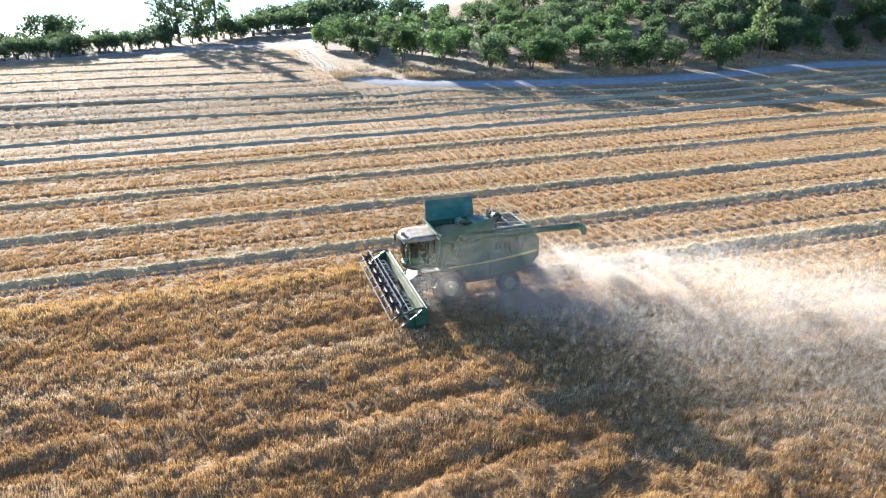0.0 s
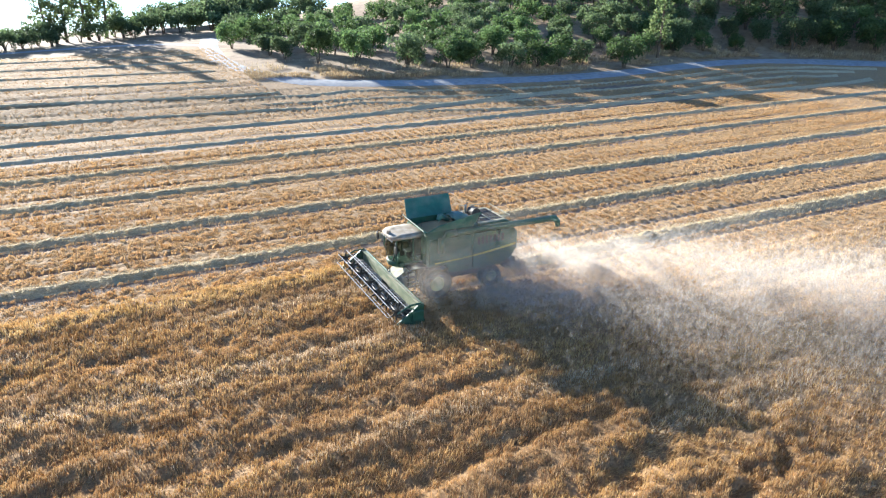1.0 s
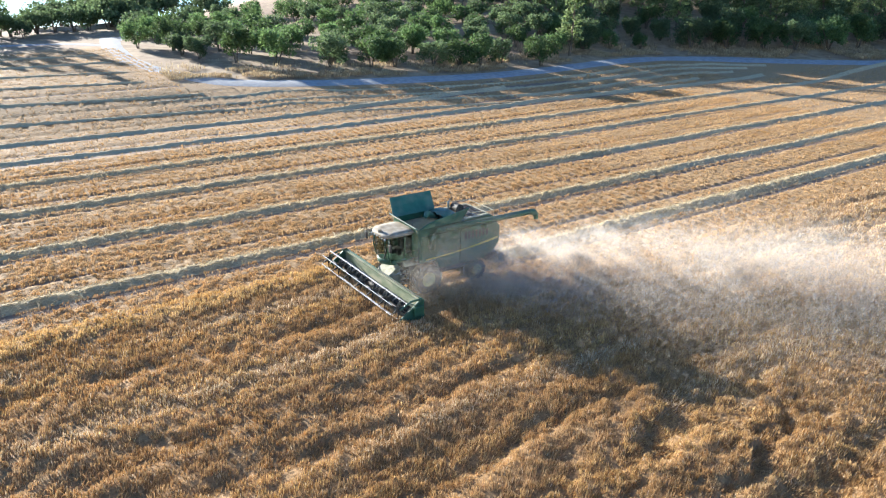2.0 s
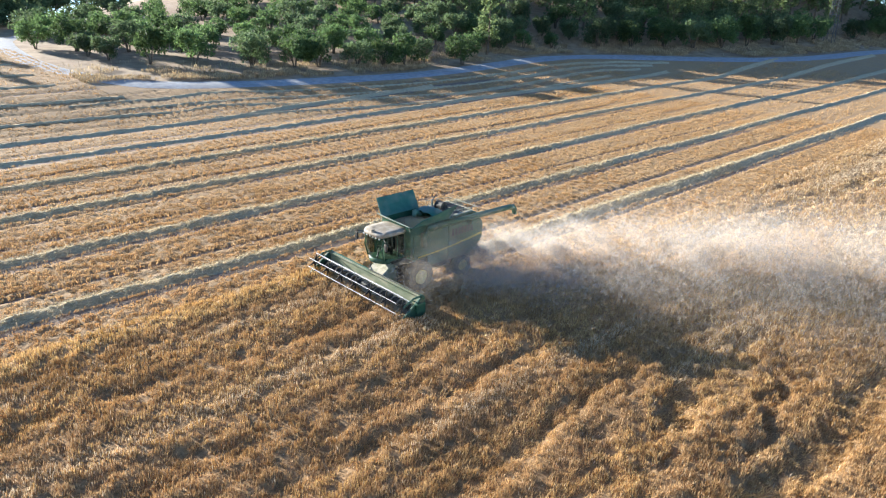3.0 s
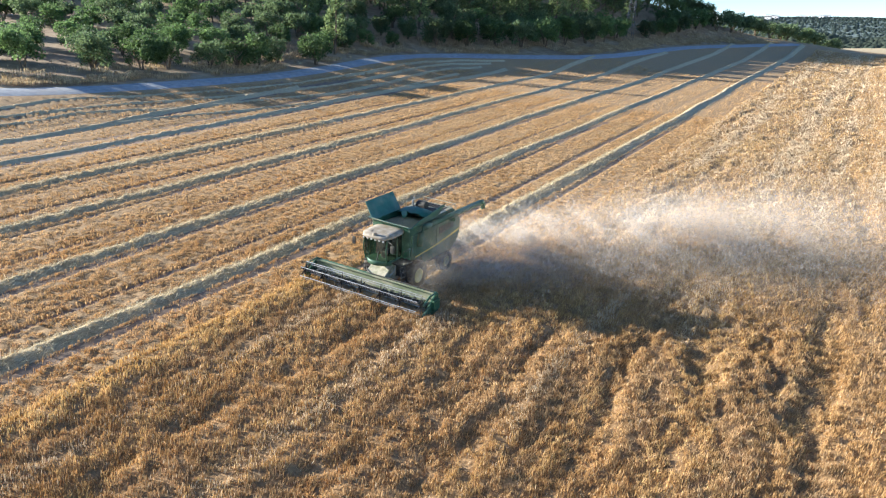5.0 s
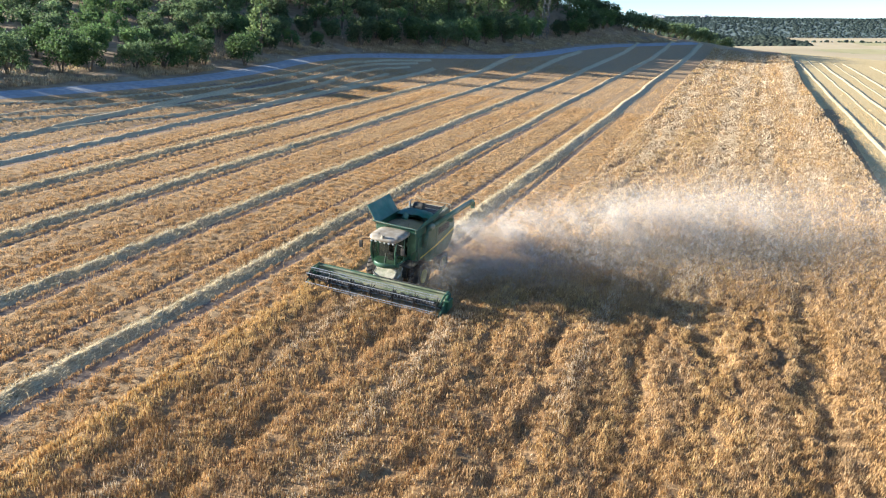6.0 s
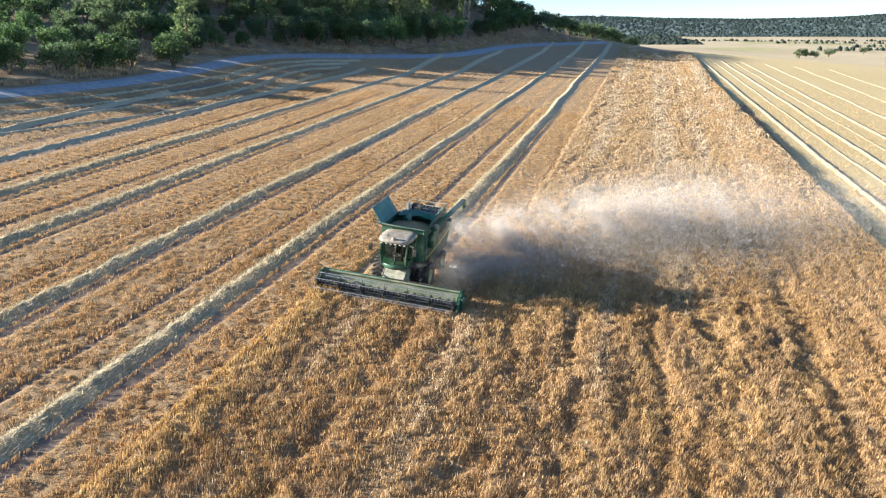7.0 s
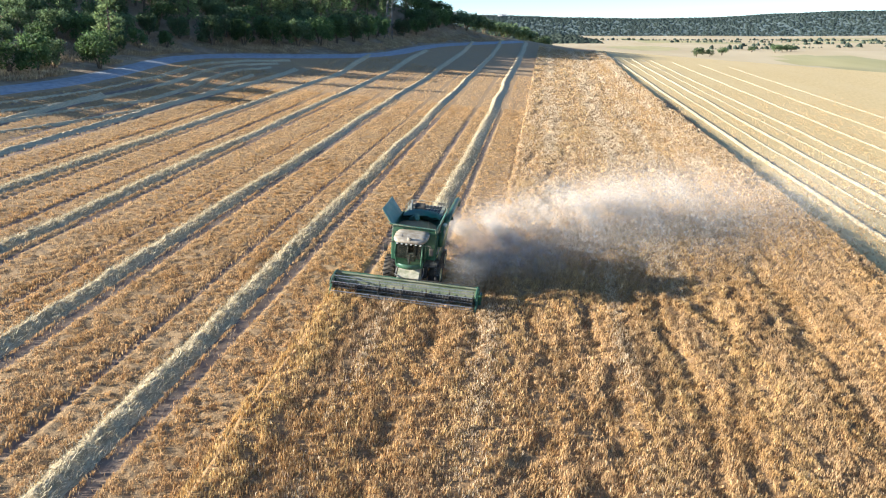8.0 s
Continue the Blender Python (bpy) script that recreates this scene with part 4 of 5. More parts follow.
def combine(x, y):
    root = new("combine_harvester")
    root.location = (x, y, 0)
    P = lambda name, bm, m, label="", smooth=False: part(name, bm, m, root, label, smooth)
    for s in (-1, 1):
        wheel(root, "front_wheel", 0.0, 1.52 * s, 1.0, 0.78, 22, 0.46, s)
        wheel(root, "rear_wheel", 3.85, 1.40 * s, 0.72, 0.58, 18, 0.36, s)
    bm = bmesh.new()
    tube(bm, [(0, -1.3, 1.0), (0, 1.3, 1.0)], 0.2, 12)
    box(bm, -0.5, 4.4, -0.85, 0.85, 0.75, 1.5, 0.05)
    tube(bm, [(3.85, -1.2, 0.72), (3.85, 1.2, 0.72)], 0.12, 10)
    P("chassis", bm, BLACK)
    # main body
    bm = bmesh.new()
    prism(bm, [(-0.55, 1.95), (0.9, 1.95), (1.15, 1.35), (4.6, 1.30), (5.35, 1.65), (5.80, 2.25), (5.82, 3.35), (5.45, 3.75), (3.2, 3.85), (-0.55, 3.85)], -1.42, 1.42, bevel=0.05)
    P("body", bm, GREEN, "dusty green sheet-metal body")
    for s in (-1, 1):
        y0, y1 = (-1.52, -1.40) if s < 0 else (1.40, 1.52)
        bm = bmesh.new()
        prism(bm, [(0.95, 1.50), (2.55, 1.42), (2.55, 3.72), (-0.35, 3.72), (-0.35, 2.15), (0.75, 2.1)], y0, y1, bevel=0.025)
        P("side_shield", bm, GREEN)
        bm = bmesh.new()
        prism(bm, [(2.60, 1.42), (4.45, 1.40), (5.25, 1.72), (5.70, 2.3), (5.72, 3.3), (5.40, 3.66), (2.60, 3.72)], y0, y1, bevel=0.025)
        P("side_shield", bm, GREEN)
        # the stripe follows the shield with a slight rise to the rear
        bm = bmesh.new()
        o = 1.525 * s
        n = 14
        rows = []
        for i in range(n + 1):
            f = i / n
            xx, zz, hh = 0.0 + 5.62 * f, 2.20 + 0.42 * f - 0.10 * math.sin(math.pi * f), 0.035 + 0.035 * f
            rows.append([bm.verts.new((xx, o + dy * s, zz + dz)) for dy, dz in ((0, -hh), (0.008, -hh), (0.008, hh), (0, hh))])
        for a, b in zip(rows, rows[1:]):
            for i in range(4):
                j = (i + 1) % 4
                bm.faces.new((a[i], a[j], b[j], b[i]))
        P("stripe", bm, YELLOW, "yellow side stripe")
        bm = bmesh.new()
        for k in range(7):
            box(bm, 2.9 + 0.28 * k, 3.08 + 0.28 * k, o - 0.012, o + 0.012, 2.95, 3.45, 0.008)
        P("vent", bm, BLACK)
        bm = bmesh.new()
        box(bm, 2.1, 2.3, o - 0.03, o + 0.03, 1.7, 1.76, 0.01)
        P("shield_handle", bm, BLACK)
    # rear hood and spreader
    bm = bmesh.new()
    prism(bm, [(4.6, 1.35), (5.4, 1.65), (5.9, 1.45), (6.05, 1.1), (5.0, 0.95)], -1.05, 1.05, bevel=0.03)
    P("straw_hood", bm, BLACK)
    bm = bmesh.new()
    for s in (-1, 1):
        box(bm, 5.2, 5.8, 0.5 * s - 0.4, 0.5 * s + 0.4, 0.78, 0.9, 0.03)
    P("spreader", bm, BLACK)
    bm = bmesh.new()
    for s in (-1, 1):
        box(bm, 5.80, 5.86, s * 1.15 - 0.12, s * 1.15 + 0.12, 2.6, 2.9, 0.02)
    P("tail_lights", bm, LAMP)
    # cab
    bm = bmesh.new()
    box(bm, -2.05, -0.55, -0.85, 0.85, 2.16, 2.32, 0.03)
    cab = P("cab", bm, GREEN, "green cab with a curved windscreen")
    for yy in (-0.86, 0.86):
        for path, r in (([(-2.15, yy * 0.93, 2.3), (-2.33, yy, 3.05), (-2.2, yy, 3.86)], 0.05), ([(-1.15, yy * 1.02, 2.3), (-1.15, yy * 1.02, 3.86)], 0.04),
                        ([(-0.58, yy * 1.02, 2.3), (-0.58, yy * 1.02, 3.86)], 0.06)):
            bm = bmesh.new()
            tube(bm, path, r, 6)
            part("pillar", bm, GREEN, cab)
        bm = bmesh.new()
        tube(bm, [(-2.2, yy, 3.84), (-0.58, yy * 1.02, 3.84)], 0.05, 6)
        part("roof_rail", bm, GREEN, cab)
    bm = bmesh.new()
    n = 12
    rows = []
    for i in range(n + 1):
        a = -1.15 + 2.3 * i / n
        xo = -1.32 - 1.10 * math.cos(a * 0.95)
        rows.append([bm.verts.new((xo + dx, math.sin(a) * 0.97, zz)) for dx, zz in ((0.10, 2.02), (-0.02, 2.08), (-0.05, 2.34), (0.06, 2.40), (0.12, 2.26))])
    for a, b in zip(rows, rows[1:]):
        for i in range(5):
            bm.faces.new((a[i], a[(i + 1) % 5], b[(i + 1) % 5], b[i]))
    part("front_apron", bm, GREEN, cab, "curved green apron below the windscreen", True)
    bm = bmesh.new()
    cols = [(-0.83, -2.17), (-0.46, -2.36), (0, -2.43), (0.46, -2.36), (0.83, -2.17)]
    lo = [bm.verts.new((xx + 0.06, yy * 0.95, 2.34)) for yy, xx in cols]
    mi = [bm.verts.new((xx - 0.10, yy, 3.05)) for yy, xx in cols]
    hi = [bm.verts.new((xx, yy, 3.82)) for yy, xx in cols]
    for a, b in ((lo, mi), (mi, hi)):
        for i in range(4):
            bm.faces.new((a[i], a[i + 1], b[i + 1], b[i]))
    glass = part("windscreen", bm, GLASS, cab, "curved dusty windscreen", True)
    glass.visible_shadow = False
    for s in (-1, 1):
        bm = bmesh.new()
        slab(bm, [(-2.12, 0.83 * s, 2.34), (-1.18, 0.88 * s, 2.34), (-1.18, 0.88 * s, 3.80), (-2.18, 0.86 * s, 3.80)], 0.012)
        g = part("side_window", bm, GLASS, cab)
        g.visible_shadow = False
        bm = bmesh.new()
        slab(bm, [(-1.12, 0.88 * s, 2.34), (-0.60, 0.88 * s, 2.34), (-0.60, 0.88 * s, 3.80), (-1.12, 0.88 * s, 3.80)], 0.012)
        g = part("side_window", bm, GLASS, cab)
        g.visible_shadow = False
    bm = bmesh.new()
    box(bm, -0.62, -0.565, -0.83, 0.83, 2.32, 3.85, 0.01)
    part("rear_wall", bm, BLACK, cab)
    bm = bmesh.new()
    box(bm, -1.35, -0.85, -0.28, 0.28, 2.6, 2.78, 0.06)
    box(bm, -0.98, -0.80, -0.27, 0.27, 2.75, 3.40, 0.06)
    box(bm, -1.2, -0.95, -0.2, 0.2, 2.3, 2.6, 0.03)
    part("driver_seat", bm, BLACK, cab, "empty black seat")
    bm = bmesh.new()
    tube(bm, [(-1.95, 0, 2.3), (-1.74, 0, 2.88)], 0.05, 8)
    for k in range(16):
        a, b = 2 * math.pi * k / 16, 2 * math.pi * (k + 1) / 16
        f = lambda t: (-1.72 + 0.09 * math.sin(t), 0.2 * math.cos(t), 2.90 + 0.15 * math.sin(t))
        tube(bm, [f(a), f(b)], 0.018, 5)
    part("steering_wheel", bm, BLACK, cab)
    bm = bmesh.new()
    box(bm, -1.9, -1.6, -0.70, -0.60, 2.75, 3.05, 0.02)
    part("monitor", bm, BLACK, cab)
    # roof: a rounded cap with a front visor
    bm = bmesh.new()
    ring = []
    for zz, k in ((3.87, 0.95), (3.93, 1.0), (4.04, 0.985), (4.10, 0.93), (4.12, 0.60)):
        pts = []
        for i in range(28):
            a = 2 * math.pi * i / 28
            cx, sy = math.cos(a), math.sin(a)
            px = -1.44 + 1.10 * k * math.copysign(abs(cx) ** 0.45, cx)
            py = 1.10 * k * math.copysign(abs(sy) ** 0.45, sy) * (1.0 if cx > 0 else 1.0 - 0.10 * abs(cx))
            pts.append(bm.verts.new((px, py, zz - 0.05 * (cx < -0.5))))
        ring.append(pts)
    for a, b in zip(ring, ring[1:]):
        for i in range(28):
            bm.faces.new((a[i], a[(i + 1) % 28], b[(i + 1) % 28], b[i]))
    bm.faces.new(ring[0][::-1])
    bm.faces.new(ring[-1])
    roof = part("roof", bm, ROOF, cab, "dust-covered pale cab roof", True)
    for k in range(6):
        bm = bmesh.new()
        yy = -0.75 + 0.30 * k
        box(bm, -2.50, -2.42, yy - 0.06, yy + 0.06, 3.74, 3.83, 0.02)
        part("work_light", bm, LAMP, cab, "small clear work light")
    bm = bmesh.new()
    tube(bm, [(-2.35, 0.0, 4.02), (-2.35, 0.0, 4.22)], [0.15, 0.11], 12)
    part("receiver_dome", bm, ROOF, cab)
    bm = bmesh.new()
    tube(bm, [(-0.6, -0.9, 4.1), (-0.62, -0.92, 4.8)], 0.012, 5)
    part("antenna", bm, BLACK, cab)
    for s in (-1, 1):
        bm = bmesh.new()
        tube(bm, [(-2.3, 0.92 * s, 3.80), (-2.5, 1.40 * s, 3.80), (-2.5, 1.46 * s, 3.5)], 0.025, 6)
        part("mirror_arm", bm, BLACK, cab)
        bm = bmesh.new()
        box(bm, -2.56, -2.46, 1.46 * s - 0.13, 1.46 * s + 0.13, 3.2, 3.68, 0.04)
        part("mirror", bm, BLACK, cab)
    # front of the tank behind the cab
    bm = bmesh.new()
    box(bm, -0.56, -0.28, -1.45, 1.45, 2.0, 4.02, 0.04)
    P("cab_back_wall", bm, GREEN)
    # grain tank walls and opened extensions
    bm = bmesh.new()
    for y0, y1 in ((-1.46, -1.40), (1.40, 1.46)):
        box(bm, -0.5, 2.9, y0, y1, 3.7, 4.22)
    box(bm, -0.5, -0.44, -1.40, 1.40, 3.7, 4.22)
    box(bm, 2.84, 2.9, -1.40, 1.40, 3.7, 4.22)
    P("grain_tank", bm, GREEN)
    bm = bmesh.new()
    slab(bm, [(-0.55, 1.45, 4.2), (2.6, 1.45, 4.2), (2.75, 2.25, 5.25), (-0.35, 2.25, 5.25)], 0.04)
    for k in range(4):
        f = k * 0.8 + 0.1
        slab(bm, [(f - 0.2, 1.43, 4.22), (f - 0.12, 1.43, 4.22), (f - 0.08, 2.2, 5.22), (f - 0.16, 2.2, 5.22)], -0.05)
    P("tank_extension", bm, TEAL, "raised green tank side panel")
    bm = bmesh.new()
    slab(bm, [(-0.45, -1.45, 4.2), (2.6, -1.45, 4.2), (2.9, -1.95, 5.2), (0.2, -1.66, 4.62)], -0.04)
    P("tank_extension", bm, TEAL)
    bm = bmesh.new()
    slab(bm, [(-0.5, -1.42, 4.2), (-0.5, 1.42, 4.2), (-0.72, 1.7, 4.45), (-0.72, -1.42, 4.32)], 0.04)
    P("tank_extension", bm, TEAL)
    bm = bmesh.new()
    n, m = 10, 8
    g = [[bm.verts.new((1.9 + 1.1 * i / (m - 1), -1.3 + 2.6 * j / (n - 1), 4.2 + 0.42 * math.sin(math.pi * j / (n - 1)) ** 0.6 * math.sin(math.pi * (0.15 + 0.7 * i / (m - 1))) + 0.06 * math.sin(3.1 * i + 2.3 * j))) for j in range(n)] for i in range(m)]
    for i in range(m - 1):
        for j in range(n - 1):
            bm.faces.new((g[i][j], g[i + 1][j], g[i + 1][j + 1], g[i][j + 1]))
    P("tank_cover", bm, TEAL, "folded green tank cover", True)
    bm = bmesh.new()
    n, m = 12, 12
    g = [[bm.verts.new((-0.42 + 3.2 * i / (m - 1), -1.39 + 2.78 * j / (n - 1), 3.78 + 0.40 * math.exp(-(((i - 5) / 4) ** 2 + ((j - 6) / 4) ** 2)) + 0.02 * noise.noise((i * 0.7, j * 0.9, 0)))) for j in range(n)] for i in range(m)]
    for i in range(m - 1):
        for j in range(n - 1):
            bm.faces.new((g[i][j], g[i + 1][j], g[i + 1][j + 1], g[i][j + 1]))
    P("grain_heap", bm, GRAIN, "heap of harvested grain in the tank", True)
    bm = bmesh.new()
    tube(bm, [(2.2, 0.75, 3.9), (1.2, 0.2, 4.55)], 0.17, 12)
    tube(bm, [(1.2, 0.2, 4.55), (0.95, 0.05, 4.35)], [0.20, 0.12], 12)
    P("loading_auger", bm, TEAL)
    bm = bmesh.new()
    tube(bm, [(-0.62, -1.42, 4.06), (-0.68, -1.40, 4.34), (-0.68, 1.40, 4.40), (-0.62, 1.42, 4.06)], 0.03, 6)
    P("front_rail", bm, DUSTY)
    # engine deck
    bm = bmesh.new()
    prism(bm, [(3.0, 3.8), (5.5, 3.72), (5.35, 4.05), (4.9, 4.22), (3.1, 4.25)], -1.3, 1.3, bevel=0.06)
    P("engine_cover", bm, GREEN)
    for x0, x1, m_ in ((3.2, 4.0, BLACK), (4.15, 4.85, BLACK)):
        bm = bmesh.new()
        for k in range(9):
            box(bm, x0, x1, -1.05 + 0.235 * k, -0.90 + 0.235 * k, 4.23, 4.29, 0.008)
        P("grille", bm, m_)
    # slabs in the dust colour, added to show the deck's brightly lit top too
    for x0, x1, y0, y1 in ((3.1, 5.0, -1.28, -1.08), (3.1, 5.0, 1.10, 1.28), (4.02, 4.13, -1.06, 1.08), (4.87, 5.02, -1.06, 1.08)):
        bm = bmesh.new()
        box(bm, x0, x1, y0, y1, 4.2, 4.275, 0.015)
        P("deck_panel", bm, DUSTY, "pale dusty deck panel, standing in for the lit deck top")
    bm = bmesh.new()
    tube(bm, [(3.3, 0.9, 4.2), (3.3, 0.9, 4.75), (3.45, 0.9, 4.9)], 0.08, 10)
    P("exhaust", bm, STEEL)
    bm = bmesh.new()
    lathe(bm, [(0.02, -0.35), (0.3, -0.33), (0.3, 0.33), (0.02, 0.35)], (3.6, 0.35, 4.45), 20)
    P("air_filter", bm, BLACK)
    bm = bmesh.new()
    for s in (-1, 1):
        ps = [(3.1, 1.32 * s, 4.2), (3.1, 1.32 * s, 4.62), (5.3, 1.32 * s, 4.45), (5.45, 1.32 * s, 3.9)]
        tube(bm, ps, 0.022, 6)
        tube(bm, [(4.2, 1.32 * s, 4.2), (4.2, 1.32 * s, 4.53)], 0.02, 6)
    tube(bm, [(5.3, -1.32, 4.45), (5.3, 1.32, 4.45)], 0.022, 6)
    P("guard_rail", bm, DUSTY, "pale tubular guard rails")
    # unloading auger folded back along the left side
    bm = bmesh.new()
    tube(bm, [(0.35, -1.62, 2.9), (0.35, -1.68, 3.75), (0.7, -1.72, 4.05), (1.3, -1.74, 4.08)], 0.20, 14)
    tube(bm, [(1.3, -1.74, 4.08), (8.0, -1.80, 3.98)], 0.19, 14)
    auger = P("unloading_auger", bm, GREEN, "long green unloading tube folded rearward", True)
    bm = bmesh.new()
    tube(bm, [(8.0, -1.80, 3.98), (8.35, -1.80, 3.92), (8.55, -1.80, 3.70), (8.6, -1.80, 3.4)], [0.20, 0.21, 0.20, 0.16], 14)
    part("spout", bm, GREEN, auger, "dark green downturned spout")
    bm = bmesh.new()
    box(bm, 4.2, 4.35, -1.98, -1.45, 3.55, 3.80, 0.02)
    P("auger_cradle", bm, GREEN)
    # ladder and platform on the left
    bm = bmesh.new()
    box(bm, -1.75, -0.6, -1.75, -0.90, 2.12, 2.20, 0.02)
    P("platform", bm, BLACK)
    bm = bmesh.new()
    for xx in (-1.95, -1.5):
        tube(bm, [(xx, -1.85, 0.45), (xx + 0.1, -1.72, 2.15)], 0.03, 6)
    for k in range(6):
        zz = 0.5 + 0.3 * k
        box(bm, -1.95, -1.45, -1.92 + 0.03 * k, -1.76 + 0.03 * k, zz, zz + 0.04, 0.01)
    P("ladder", bm, BLACK)
    bm = bmesh.new()
    tube(bm, [(-1.72, -1.72, 2.16), (-1.72, -1.72, 3.1), (-0.7, -1.72, 3.1), (-0.7, -1.72, 2.16)], 0.022, 6)
    tube(bm, [(-1.72, -1.72, 2.6), (-0.7, -1.72, 2.6)], 0.018, 6)
    P("handrail", bm, BLACK)
    bm = bmesh.new()
    prism(bm, [(-0.95, 1.0), (-0.55, 1.0), (-0.5, 1.9), (-1.0, 1.9)], -1.05, -0.7, bevel=0.03)
    P("battery_box", bm, BLACK)
    bm = bmesh.new()
    prism(bm, [(-0.95, 1.0), (-0.55, 1.0), (-0.5, 1.9), (-1.0, 1.9)], 0.7, 1.05, bevel=0.03)
    P("battery_box", bm, BLACK)
    # feeder house
    bm = bmesh.new()
    prism(bm, [(-2.35, 0.35), (-0.3, 1.0), (-0.3, 2.1), (-1.0, 2.1), (-2.35, 1.28)], -0.72, 0.72, bevel=0.03)
    P("feeder_house", bm, DUSTY, "dust-covered feeder housing")
    bm = bmesh.new()
    for s in (-1, 1):
        tube(bm, [(-0.4, 0.55 * s, 0.7), (-2.0, 0.6 * s, 0.42)], 0.06, 8)
        tube(bm, [(-1.9, 0.86 * s, 1.35), (-1.5, 0.9 * s, 1.5), (-1.2, 0.86 * s, 1.8)], 0.03, 6)
    P("lift_cylinder", bm, STEEL)
    tagged(root, "large green combine harvester with yellow wheels, coated in dust", "combine")
    return root


def header(x, y):
    """The cutting platform with its reel, carried in front of the machine."""
    root = new("combine_header")
    root.location = (x, y, 0)
    P = lambda name, bm, m, label="", smooth=False: part(name, bm, m, root, label, smooth)
    Y0, Y1 = -4.62, 4.68
    bm = bmesh.new()
    prism(bm, [(-2.42, 0.28), (-2.30, 0.25), (-2.28, 1.22), (-2.36, 1.36), (-2.50, 1.36), (-2.50, 1.30), (-2.40, 1.20)], Y0, Y1)
    P("back_sheet", bm, HEADER_GREEN, "dust-covered green back sheet")
    bm = bmesh.new()
    tube(bm, [(-2.25, Y0, 1.30), (-2.25, Y1, 1.30)], 0.09, 8)
    tube(bm, [(-2.2, Y0, 0.35), (-2.2, Y1, 0.35)], 0.09, 8)
    for k in range(9):
        yy = Y0 + 0.4 + k * (Y1 - Y0 - 0.8) / 8
        tube(bm, [(-2.2, yy, 0.35), (-2.25, yy, 1.3)], 0.05, 6)
    P("rear_beam", bm, GREEN)
    bm = bmesh.new()
    prism(bm, [(-3.55, 0.18), (-3.50, 0.22), (-2.75, 0.16), (-2.42, 0.30), (-2.42, 0.26), (-2.75, 0.12), (-3.5, 0.14)], Y0, Y1)
    P("floor_pan", bm, STEEL)
    bm = bmesh.new()
    n = 61
    for k in range(n):
        yy = Y0 + 0.1 + k * (Y1 - Y0 - 0.2) / (n - 1)
        a = [bm.verts.new(p) for p in ((-3.52, yy - 0.03, 0.17), (-3.52, yy + 0.03, 0.17), (-3.72, yy, 0.17), (-3.52, yy - 0.03, 0.21), (-3.52, yy + 0.03, 0.21))]
        for f in ((0, 1, 2), (3, 4, 2), (0, 3, 2), (1, 4, 2), (0, 1, 4, 3)):
            bm.faces.new([a[i] for i in f])
    P("cutter_bar", bm, STEEL)
    bm = bmesh.new()
    n, mm = 90, 6
    g = [[bm.verts.new((-3.45 + 0.85 * j / (mm - 1), Y0 + 0.15 + (Y1 - Y0 - 0.3) * i / (n - 1), 0.24 + 0.16 * noise.noise((i * 0.35, j * 0.8, 0.3)) ** 2 + 0.08 * math.sin(math.pi * j / (mm - 1)))) for j in range(mm)] for i in range(n)]
    for i in range(n - 1):
        for j in range(mm - 1):
            bm.faces.new((g[i][j], g[i + 1][j], g[i + 1][j + 1], g[i][j + 1]))
    P("cut_crop_mat", bm, CROP_PALE, "loose mat of cut stems on the platform", True)
    # cross auger with flights that run to the middle
    bm = bmesh.new()
    tube(bm, [(-2.78, Y0 + 0.05, 0.58), (-2.78, Y1 - 0.05, 0.58)], 0.20, 14)
    auger = P("cross_auger", bm, BLACK, "dark auger drum", True)
    bm = bmesh.new()
    for sgn, ya, yb in ((1, Y0 + 0.1, -0.7), (-1, Y1 - 0.1, 0.7)):
        prev = None
        for k in range(97):
            a = sgn * 2 * math.pi * k / 14
            yy = ya + (yb - ya) * k / 96
            c, s = math.cos(a), math.sin(a)
            cur = [bm.verts.new((-2.78 + r * c, yy, 0.58 + r * s)) for r in (0.19, 0.33)]
            if prev:
                bm.faces.new((prev[0], prev[1], cur[1], cur[0]))
            prev = cur
    part("flighting", bm, STEEL, auger, "worn steel auger flights")
    # end sheets and crop dividers
    for s, ye in ((-1, Y0), (1, Y1)):
        bm = bmesh.new()
        prism(bm, [(-2.2, 0.2), (-2.2, 1.32), (-2.5, 1.36), (-2.9, 1.05), (-3.4, 0.72), (-3.85, 0.42), (-4.05, 0.16), (-3.9, 0.10), (-3.5, 0.12)], ye - 0.07, ye + 0.07, bevel=0.03)
        P("end_divider", bm, GREEN, "green end sheet with a short divider")
        bm = bmesh.new()
        box(bm, -2.95, -2.3, ye + 0.08 * s, ye + 0.26 * s, 0.45, 1.1, 0.05)
        P("drive_shield", bm, GREEN if s < 0 else BLACK)
    # reel
    rc = Vector((-3.70, 0, 1.02))
    R, bats = 0.58, 6
    ya, yb = Y0 + 0.22, Y1 - 0.22
    bm = bmesh.new()
    tube(bm, [(rc.x, ya, rc.z), (rc.x, yb, rc.z)], 0.075, 10)
    reel = P("reel", bm, BLACK, "dark reel shaft with tine bars")
    for k in range(bats):
        a = 2 * math.pi * k / bats + 0.35
        bx, bz = rc.x + R * math.cos(a), rc.z + R * math.sin(a)
        bm = bmesh.new()
        tube(bm, [(bx, ya, bz), (bx, yb, bz)], 0.024, 6)
        part("bat", bm, STEEL, reel, "pale reel bar")
        bm = bmesh.new()
        for i in range(46):
            yy = ya + 0.1 + i * (yb - ya - 0.2) / 45
            tube(bm, [(bx, yy, bz), (bx + 0.05, yy, bz - 0.20)], [0.010, 0.006], 3, caps=False)
        tagged(part("tines", bm, STEEL, reel), kind="stuff")
